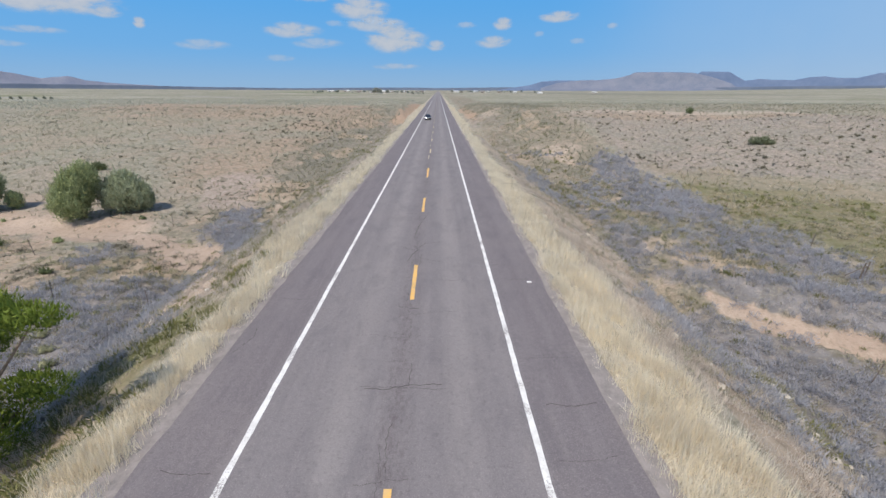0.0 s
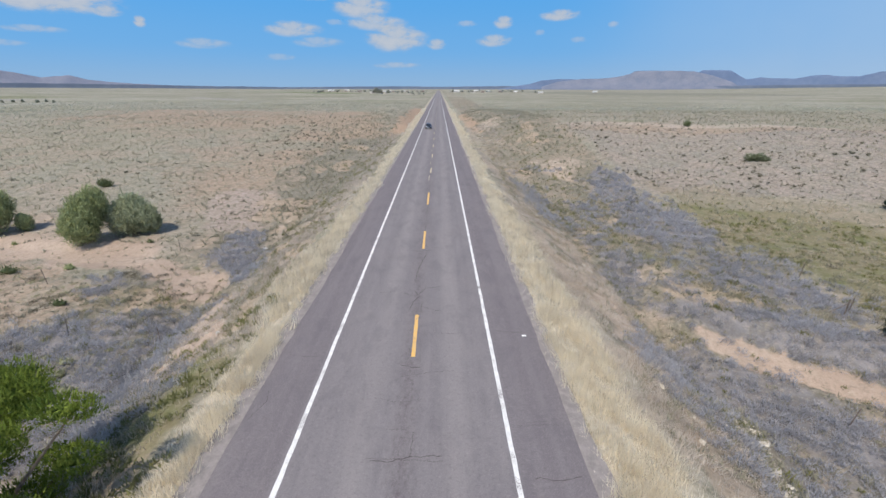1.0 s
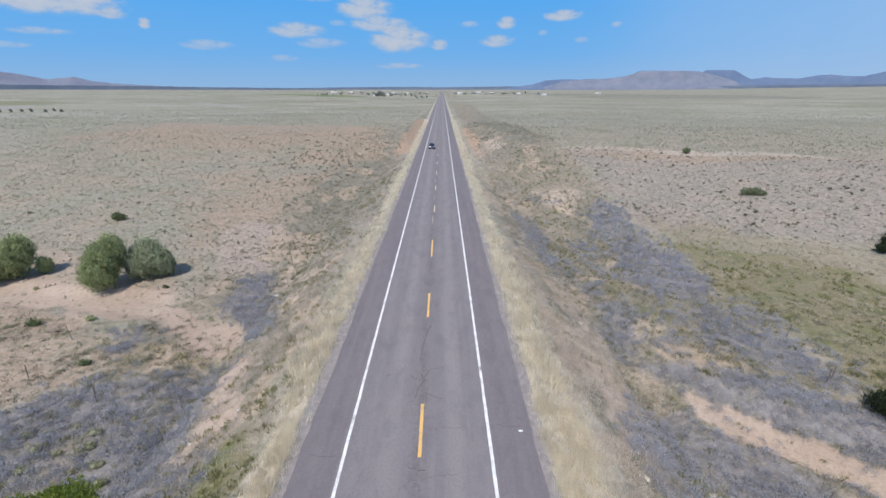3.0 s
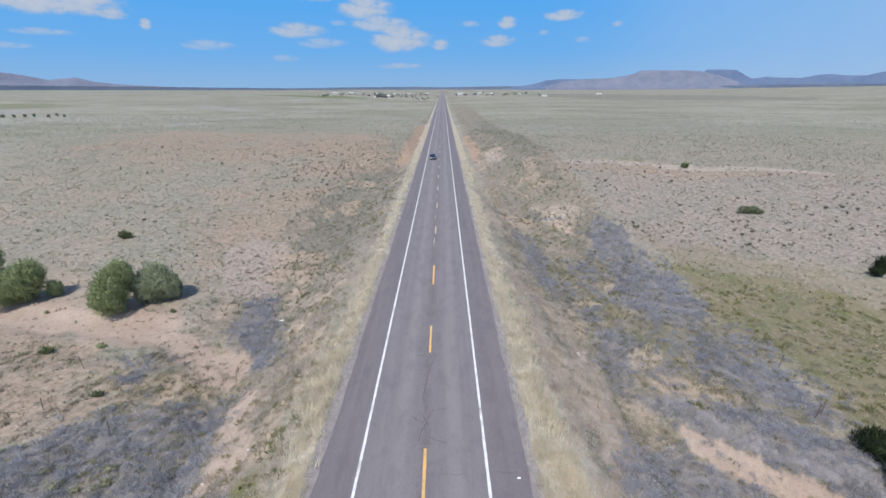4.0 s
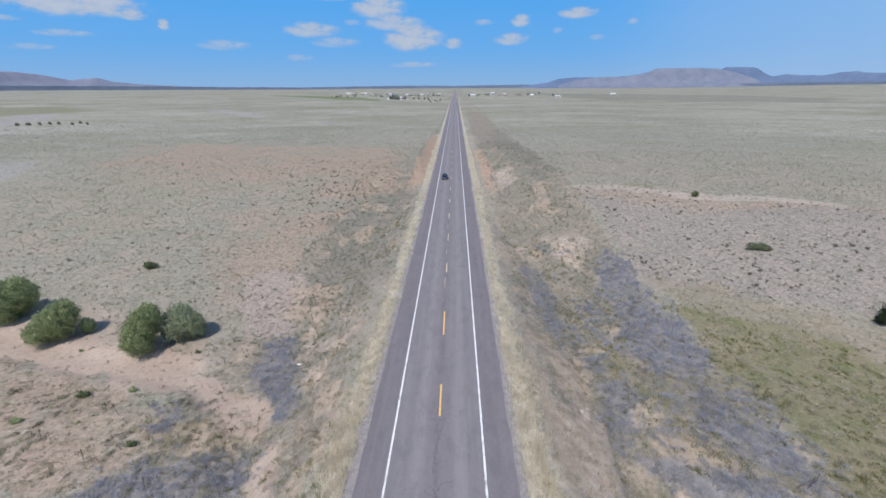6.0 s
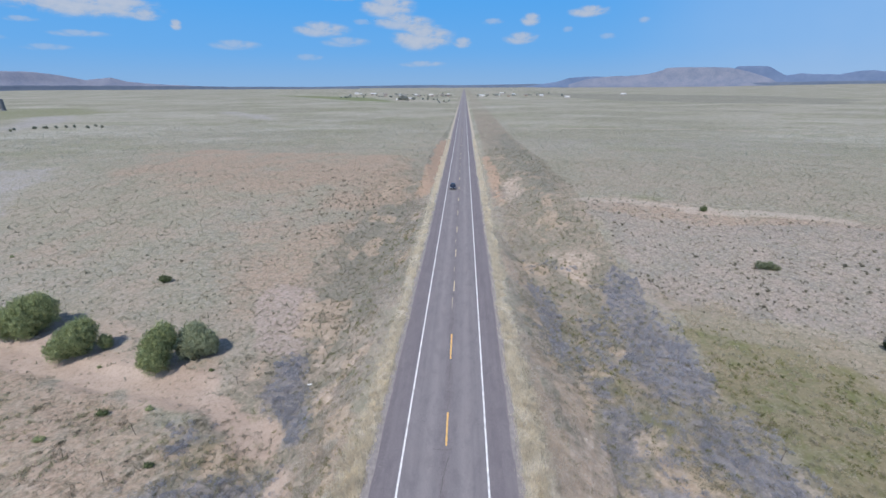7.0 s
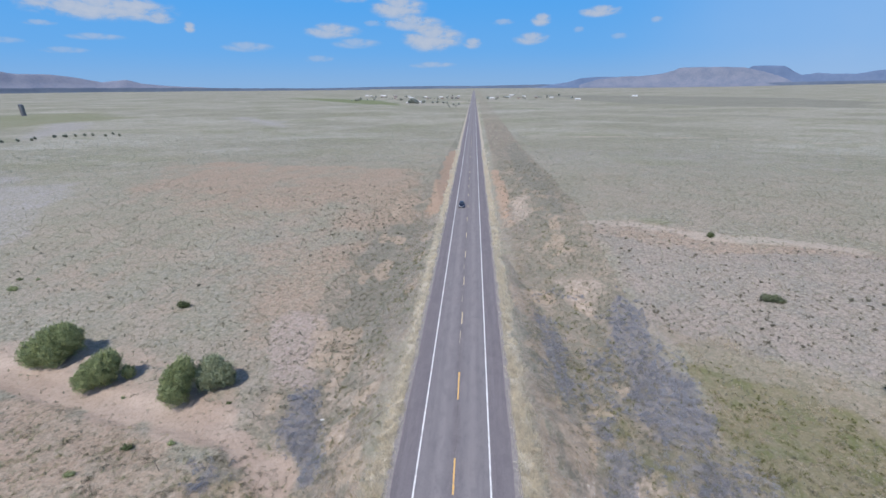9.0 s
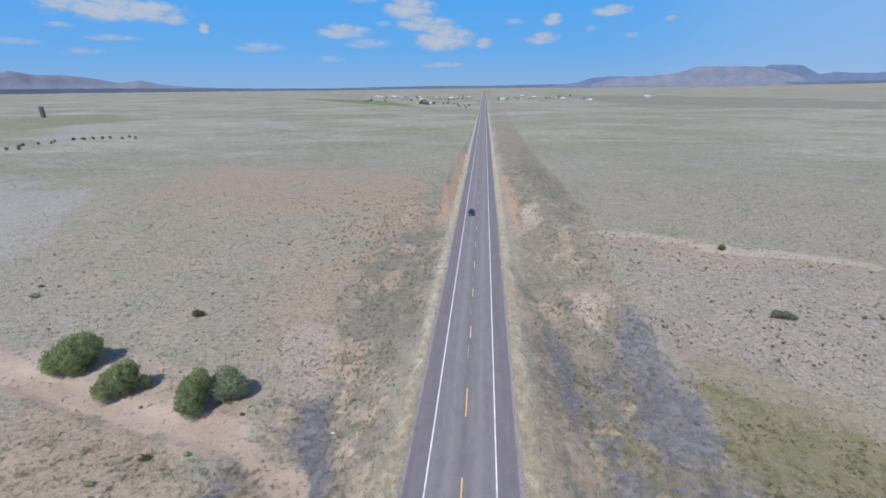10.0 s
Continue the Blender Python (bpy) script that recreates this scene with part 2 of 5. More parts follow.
    m["row"] = (1 - ss(30.4, 31.6, x + (fbm(x / 2, y / 3, 133, 2) - .5) * 1.4)) * ss(9.5, 13, d) * ss(-31, -27, x + (fbm(x / 5, y / 5, 134) - .5) * 6) * (1 - .5 * ss(260, 600, y)) * (1 - .7 * ss(100, 190, y) * (x < 0))
    m["tan"] = ss(.50, .66, fbm(x / 3.8, y / 6.0, 140)) * ss(7.5, 10, d) * (1 - ss(24, 34, d)) * (1 - .5 * ss(100, 200, y)) * (1 - .6 * p)
    m["tan"] = np.maximum(m["tan"], .6 * poly(x, y, [(-75, 46), (-48, 44.8), (-33, 40), (-27, 36), (-33, 28), (-50, 24), (-75, 30)], 3, 5, 142) * ss(.36, .6, fbm(x / 5, y / 4, 143)))
    m["tan"] = np.maximum(m["tan"], .95 * ss(8, 10, x) * (1 - ss(14.6, 16, x)) * ss(15, 22, y) * (1 - ss(40, 60, y)) * ss(.36, .56, fbm(x / 1.6, y / 5.0, 145)))
    m["streak"] = np.maximum(1 - ss(1.5, 5, seg_dist(x, y, [(30, 330), (100, 326), (170, 313), (240, 277), (420, 250)]) + (fbm(x / 12, y / 5, 135) - .5) * 6), 1 - ss(1.0, 3.2, seg_dist(x, y, [(30, 108), (40, 106), (55, 97), (80, 89)]) + (fbm(x / 4, y / 4, 136) - .5) * 3))
    lush = (fbm(x / 2, y / 5, 60) - .5) * 3
    m["straw"] = ss(6.5, 7.0, d) * (1 - ss(8.6, 12.5, d + 2.2 * ss(20, 45, y) + 2.6 * (x < 0) * (1 - ss(18, 30, y)) + lush)) * (1 - 0.5 * ss(25, 70, y))
    m["straw"] = np.maximum(m["straw"], ss(6.3, 6.7, d) * (1 - ss(7.6, 9.2, d + (fbm(x, y / 4, 64) - .5) * 1.6)) * (1 - .4 * ss(350, 900, y)))
    m["ditch"] = ss(8.5, 11, d) * (1 - ss(13, 21 + 9 * (x > 0), d + (fbm(x / 5, y / 9, 61) - .5) * 12)) * (1 - ss(140, 420, y)) * ss(.2, .6, fbm(x / 6, y / 12, 62)) * (1 - .8 * ss(-2, 2, x) * (1 - ss(14, 17, x)) * (1 - ss(40, 70, y)))
    m["meadow"] = np.maximum(poly(x, y, MEADOW, 18, 30, 150), np.maximum(.9 * poly(x, y, SMEAR, 1.5, 2.5, 151), .7 * poly(x, y, SMEAR_FAR, 6, 10, 152)))
    m["dusk"] = np.maximum(poly(x, y, DUSK, 25, 40, 153), .8 * poly(x, y, DUSK_TWO, 18, 30, 154))
    return m


# ---- materials ----
class Nodes:
    """Short hand for one material's node tree."""

    def __init__(self, name, rough=0.9, spec=0.2):
        self.mat = bpy.data.materials.new(name)
        self.mat.use_nodes = True
        self.t = self.mat.node_tree
        self.b = self.t.nodes["Principled BSDF"]
        self.b.inputs["Roughness"].default_value = rough
        self.b.inputs["Specular IOR Level"].default_value = spec
        self.co = self.t.nodes.new("ShaderNodeTexCoord").outputs["Object"]

    def put(self, sock, v):
        if isinstance(v, bpy.types.NodeSocket):
            self.t.links.new(v, sock)
        elif isinstance(v, tuple) and len(v) == 3 and sock.type == "RGBA":
            sock.default_value = (*v, 1)
        else:
            sock.default_value = v

    def noise(self, scale, detail=4, rough=0.55, stretch=None, dist=0.0, co=None):
        n = self.t.nodes.new("ShaderNodeTexNoise")
        v = co or self.co
        if stretch:
            mp = self.t.nodes.new("ShaderNodeMapping")
            self.t.links.new(v, mp.inputs[0])
            mp.inputs["Scale"].default_value = stretch
            v = mp.outputs[0]
        self.t.links.new(v, n.inputs["Vector"])
        n.inputs["Scale"].default_value, n.inputs["Detail"].default_value = scale, detail
        n.inputs["Roughness"].default_value, n.inputs["Distortion"].default_value = rough, dist
        return n.outputs["Fac"]

    def ramp(self, v, lo, hi, a=0.0, b=1.0):
        n = self.t.nodes.new("ShaderNodeMapRange")
        n.interpolation_type = "SMOOTHSTEP"
        self.put(n.inputs[0], v)
        n.inputs[1].default_value, n.inputs[2].default_value, n.inputs[3].default_value, n.inputs[4].default_value = lo, hi, a, b
        return n.outputs[0]

    def math(self, op, a, b=0.0, clamp=False):
        n = self.t.nodes.new("ShaderNodeMath")
        n.operation, n.use_clamp = op, clamp
        self.put(n.inputs[0], a)
        self.put(n.inputs[1], b)
        return n.outputs[0]

    def mix(self, f, a, b, how="MIX"):
        n = self.t.nodes.new("ShaderNodeMix")
        n.data_type, n.blend_type = "RGBA", how
        self.put(n.inputs[0], f)
        self.put(n.inputs[6], a)
        self.put(n.inputs[7], b)
        return n.outputs[2]

    def attr(self, name):
        n = self.t.nodes.new("ShaderNodeAttribute")
        n.attribute_name = name
        return n.outputs["Fac"]

    def axis(self, i):
        n = self.t.nodes.new("ShaderNodeSeparateXYZ")
        self.t.links.new(self.co, n.inputs[0])
        return n.outputs[i]

    def island(self):
        return self.t.nodes.new("ShaderNodeNewGeometry").outputs["Random Per Island"]

    def rand(self):
        return self.t.nodes.new("ShaderNodeObjectInfo").outputs["Random"]

    def bump(self, h, strength, dist):
        n = self.t.nodes.new("ShaderNodeBump")
        n.inputs["Strength"].default_value, n.inputs["Distance"].default_value = strength, dist
        self.t.links.new(h, n.inputs["Height"])
        self.t.links.new(n.outputs[0], self.b.inputs["Normal"])

    def done(self, colour, rough=None):
        self.put(self.b.inputs["Base Color"], colour)
        if rough is not None:
            self.put(self.b.inputs["Roughness"], rough)
        return self.mat


def simple(name, dark, light, scale=3.0, rough=0.85, spec=0.2, bump=0.0, metal=0.0):
    n = Nodes(name, rough, spec)
    n.b.inputs["Metallic"].default_value = metal
    a = n.noise(scale, 5)
    b = n.noise(scale * 7, 3)
    f = n.math("ADD", n.math("MULTIPLY", n.ramp(a, .3, .7), .65), n.math("MULTIPLY", n.ramp(b, .3, .7), .35))
    if bump:
        n.bump(b, 0.6, bump)
    return n.done(n.mix(f, dark, light))


def ground_material():
    n = Nodes("dry_plain", 0.95, 0.1)
    big, mid, small, fine = n.noise(0.012, 4), n.noise(0.11, 5), n.noise(0.9, 5, 0.65), n.noise(5.0, 3, 0.7)
    bands = n.noise(0.006, 6, 0.62, (.8, 1.3, 1.0))
    soil = n.mix(n.ramp(mid, .35, .7), (0.295, 0.232, 0.188), (0.355, 0.292, 0.243))
    grass = n.mix(n.ramp(small, .3, .7), (0.195, 0.19, 0.138), (0.305, 0.287, 0.222))
    sage = n.mix(n.ramp(small, .35, .7), (0.21, 0.208, 0.175), (0.315, 0.305, 0.262))
    c = n.mix(n.math("MULTIPLY", n.ramp(n.math("ADD", n.math("MULTIPLY", big, .5), n.math("MULTIPLY", n.noise(.5, 6, .7), .5)), .42, .58), .8), grass, sage)
    c = n.mix(n.math("MULTIPLY", n.ramp(mid, .40, .66), .55), c, soil)
    # far plain: its own mottling, paled with distance to paint in aerial haze
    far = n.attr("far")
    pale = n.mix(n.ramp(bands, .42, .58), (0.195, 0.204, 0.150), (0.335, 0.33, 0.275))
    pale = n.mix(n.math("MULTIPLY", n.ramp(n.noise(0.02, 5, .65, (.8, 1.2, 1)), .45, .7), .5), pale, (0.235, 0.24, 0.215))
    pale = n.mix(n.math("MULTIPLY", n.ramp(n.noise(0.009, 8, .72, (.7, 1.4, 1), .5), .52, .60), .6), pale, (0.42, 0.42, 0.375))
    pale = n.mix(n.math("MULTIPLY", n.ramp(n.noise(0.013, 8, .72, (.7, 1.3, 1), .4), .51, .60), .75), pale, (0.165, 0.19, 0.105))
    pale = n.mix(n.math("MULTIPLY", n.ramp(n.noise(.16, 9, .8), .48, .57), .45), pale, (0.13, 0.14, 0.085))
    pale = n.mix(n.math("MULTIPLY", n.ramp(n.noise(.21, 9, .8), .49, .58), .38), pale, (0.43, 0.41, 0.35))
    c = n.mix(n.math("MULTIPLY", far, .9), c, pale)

    ragged = n.noise(.55, 9, .78, None, .3)

    def lay(c, name, colour, lo=.30, hi=.60, amount=1.0, src=small, gain=.9):
        # the mask decides how much of the noise comes through
        f = n.math("ADD", n.math("MULTIPLY", n.attr(name), gain), n.math("MULTIPLY", n.math("SUBTRACT", n.math("ADD", n.math("MULTIPLY", src, .4), n.math("MULTIPLY", ragged, .6)), .5), 2.3))
        f = n.math("MULTIPLY", n.ramp(f, lo, hi + .35), n.math("MULTIPLY", n.ramp(n.attr(name), 0, .12), amount))
        return n.mix(f, c, colour)
    c = lay(c, "meadow", n.mix(n.ramp(small, .3, .7), (0.13, 0.155, 0.075), (0.20, 0.215, 0.12)), amount=.8, src=mid)
    # cloud shadow and darker growth on the far flats, both put into the colour
    c = lay(c, "dusk", n.mix(n.ramp(mid, .3, .7), (0.14, 0.15, 0.125), (0.19, 0.195, 0.165)), amount=.8, src=mid)
    c = lay(c, "blue", n.mix(n.ramp(small, .3, .7), (0.27, 0.265, 0.262), (0.36, 0.35, 0.35)), amount=.85, src=mid)
    c = lay(c, "row", n.mix(n.ramp(n.noise(.28, 9, .78), .38, .62), (0.145, 0.138, 0.105), (0.31, 0.25, 0.20)), amount=.88, src=mid, gain=1.15)
    c = lay(c, "bench", n.mix(n.ramp(n.noise(.16, 7, .74), .36, .66), (0.30, 0.252, 0.222), (0.222, 0.210, 0.190)), amount=.92, src=mid)
    c = lay(c, "pink", n.mix(n.ramp(small, .3, .7), (0.285, 0.208, 0.152), (0.38, 0.285, 0.218)), amount=.92, src=mid)
    c = lay(c, "lilac", n.mix(n.ramp(small, .3, .7), (0.34, 0.268, 0.232), (0.40, 0.33, 0.295)), amount=.9, src=mid)
    # small dry clumps and bare spots
    clump = n.noise(1.5, 7, .76)
    c = n.mix(n.math("MULTIPLY", n.ramp(clump, .46, .60), .62), c, (0.128, 0.118, 0.08))
    c = n.mix(n.math("MULTIPLY", n.ramp(n.noise(2.1, 7, .76), .48, .66), .50), c, (0.46, 0.40, 0.325))
    c = lay(c, "ditch", n.mix(n.ramp(n.noise(.4, 7, .74), .4, .6), (0.148, 0.152, 0.118), (0.25, 0.222, 0.18)), amount=.7)
    c = lay(c, "grey", n.mix(n.ramp(n.noise(.5, 7, .74), .38, .62), (0.118, 0.122, 0.092), (0.225, 0.21, 0.18)), amount=.72)
    c = lay(c, "brown", n.mix(n.ramp(small, .3, .7), (0.185, 0.160, 0.100), (0.275, 0.225, 0.165)), amount=.5)
    leafy = n.mix(n.ramp(n.noise(.24, 7, .7), .36, .56), (0.115, 0.130, 0.045), (0.205, 0.178, 0.105))
    c = lay(c, "green", n.mix(n.ramp(n.noise(.9, 8, .78), .5, .6, 0, .6), leafy, (0.10, 0.105, 0.055)), amount=.9, gain=1.05)
    c = lay(c, "tan", n.mix(n.ramp(small, .3, .7), (0.31, 0.235, 0.17), (0.44, 0.35, 0.265)), amount=.8)
    c = lay(c, "straw", n.mix(n.ramp(fine, .3, .7), (0.37, 0.325, 0.25), (0.52, 0.465, 0.375)))
    c = lay(c, "brush", n.mix(n.ramp(small, .3, .7), (0.125, 0.125, 0.135), (0.22, 0.212, 0.222)), amount=.88)
    c = lay(c, "red", n.mix(n.ramp(small, .3, .7), (0.36, 0.235, 0.16), (0.43, 0.30, 0.215)), src=small, amount=.8)
    c = lay(c, "sand", n.mix(n.ramp(mid, .3, .7), (0.35, 0.262, 0.205), (0.425, 0.335, 0.27)), src=mid, amount=.92, gain=1.08)
    c = lay(c, "pale", n.mix(n.ramp(small, .3, .7), (0.40, 0.315, 0.25), (0.50, 0.41, 0.335)), src=small, amount=.8)
    c = lay(c, "streak", (0.43, 0.37, 0.31), src=mid, amount=.6)
    c = lay(c, "crop", n.mix(n.ramp(mid, .3, .7), (0.11, 0.15, 0.06), (0.16, 0.185, 0.09)), src=mid)
    # pebbles and thatch
    c = n.mix(n.math("MULTIPLY", n.ramp(n.noise(1.9, 8, .8), .48, .64), .40), c, (0.12, 0.105, 0.075))
    c = n.mix(n.math("MULTIPLY", n.ramp(n.noise(2.6, 8, .8), .50, .66), .40), c, (0.47, 0.41, 0.335))
    c = n.mix(n.math("MULTIPLY", n.ramp(fine, .52, .72), .4), c, (0.15, 0.125, 0.085))
    h = n.math("ADD", n.math("MULTIPLY", small, .7), n.math("MULTIPLY", fine, .3))
    n.bump(h, 0.75, 0.25)
    return n.done(c)


def asphalt_material():
    n = Nodes("worn_asphalt", 0.88, 0.25)
    x = n.axis(0)
    wide, streak = n.noise(0.35, 4, .6, (1, .12, 1)), n.noise(1.6, 5, .6, (1, .03, 1))
    grain, patch = n.noise(26, 3, .8), n.noise(.22, 4)
    lane = n.mix(n.ramp(streak, .3, .7), (0.165, 0.151, 0.157), (0.195, 0.180, 0.183))
    ax = n.math("ABSOLUTE", n.math("SUBTRACT", x, -.07))
    # polished wheel paths
    w1 = n.math("SUBTRACT", 1.0, n.math("MULTIPLY", n.math("ABSOLUTE", n.math("SUBTRACT", x, -1.55)), 1.35), True)
    w2 = n.math("SUBTRACT", 1.0, n.math("MULTIPLY", n.math("ABSOLUTE", n.math("SUBTRACT", x, 1.8)), 1.35), True)
    w = n.math("MULTIPLY", n.ramp(n.math("MAXIMUM", w1, w2), .0, .9), n.ramp(wide, .25, .7, .35, 1.0))
    lane = n.mix(n.math("MULTIPLY", w, .7), lane, (0.245, 0.226, 0.222))
    mid = n.math("MULTIPLY", n.math("SUBTRACT", 1.0, n.math("MULTIPLY", ax, 1.7), True), .5)
    lane = n.mix(mid, lane, (0.145, 0.128, 0.132))
    side = n.mix(n.ramp(streak, .3, .7), (0.140, 0.124, 0.132), (0.165, 0.148, 0.155))
    edge = n.ramp(ax, 3.72, 3.98)
    c = n.mix(edge, lane, side)
    c = n.mix(n.math("MULTIPLY", n.ramp(patch, .5, .75), .25), c, (0.21, 0.185, 0.18))
    c = n.mix(n.math("MULTIPLY", n.ramp(grain, .48, .68), .45), c, (0.34, 0.31, 0.305))
    c = n.mix(n.math("MULTIPLY", n.ramp(n.noise(17, 3, .8), .55, .75), .35), c, (0.06, 0.055, 0.057))
    c = n.mix(n.math("MULTIPLY", n.ramp(n.noise(8, 4, .75), .5, .68), .35), c, (0.09, 0.08, 0.083))
    c = n.mix(n.math("MULTIPLY", n.ramp(n.noise(5.5, 5, .75), .52, .7), .28), c, (0.31, 0.285, 0.28))
    blotch = n.noise(.9, 6, .72, (1, .45, 1), .4)
    c = n.mix(n.math("MULTIPLY", n.ramp(blotch, .46, .66), .34), c, (0.115, 0.105, 0.115))
    c = n.mix(n.math("MULTIPLY", n.ramp(n.noise(.55, 6, .7, (1, .3, 1)), .52, .72), .25), c, (0.25, 0.225, 0.215))
    seam = n.math("SUBTRACT", 1.0, n.math("MULTIPLY", ax, 1.25), True)
    c = n.mix(n.math("MULTIPLY", n.math("MULTIPLY", n.ramp(n.noise(7.0, 6, .8, (1, .4, 1)), .5, .60), seam), .45), c, (0.085, 0.066, 0.07))
    n.bump(grain, .5, .015)
    return n.done(c)


def paint_material(name, colour, worn, under, lo=.52):
    n = Nodes(name, 0.7, 0.3)
    wear = n.math("ADD", n.math("MULTIPLY", n.noise(.8, 4, .6), .5), n.math("MULTIPLY", n.noise(22, 4, .75), .5))
    c = n.mix(n.ramp(n.noise(3.5, 4), .3, .7), colour, worn)
    c = n.mix(n.ramp(wear, lo, lo + .10), c, under)
    return n.done(c)


def thin(n, colour, through=.42):
    """A thin leaf or blade: light that falls on its back shines through."""
    n.put(n.b.inputs["Base Color"], colour)
    tr, mixer = n.t.nodes.new("ShaderNodeBsdfTranslucent"), n.t.nodes.new("ShaderNodeMixShader")
    n.put(tr.inputs[0], colour)
    mixer.inputs[0].default_value = through
    n.t.links.new(n.b.outputs[0], mixer.inputs[1])
    n.t.links.new(tr.outputs[0], mixer.inputs[2])
    n.t.links.new(mixer.outputs[0], n.t.nodes["Material Output"].inputs[0])
    return n.mat


def blade_material(name, dark, light, patch=.5, rough=.85):
    n = Nodes(name, rough, .1)
    p = n.ramp(n.noise(patch, 3), .35, .65)
    f = n.math("ADD", n.math("MULTIPLY", n.island(), .55), n.math("MULTIPLY", p, .45))
    return thin(n, n.mix(f, dark, light))


def leaf_material(name, dark, light, dry=(0.2, 0.17, 0.1)):
    n = Nodes(name, .7, .15)
    f = n.math("ADD", n.math("MULTIPLY", n.island(), .55), n.math("MULTIPLY", n.ramp(n.noise(1.6, 3), .35, .65), .45))
    c = n.mix(f, dark, light)
    c = n.mix(n.math("MULTIPLY", n.ramp(n.noise(.9, 3), .55, .8), .35), c, dry)
    return thin(n, c, .38)


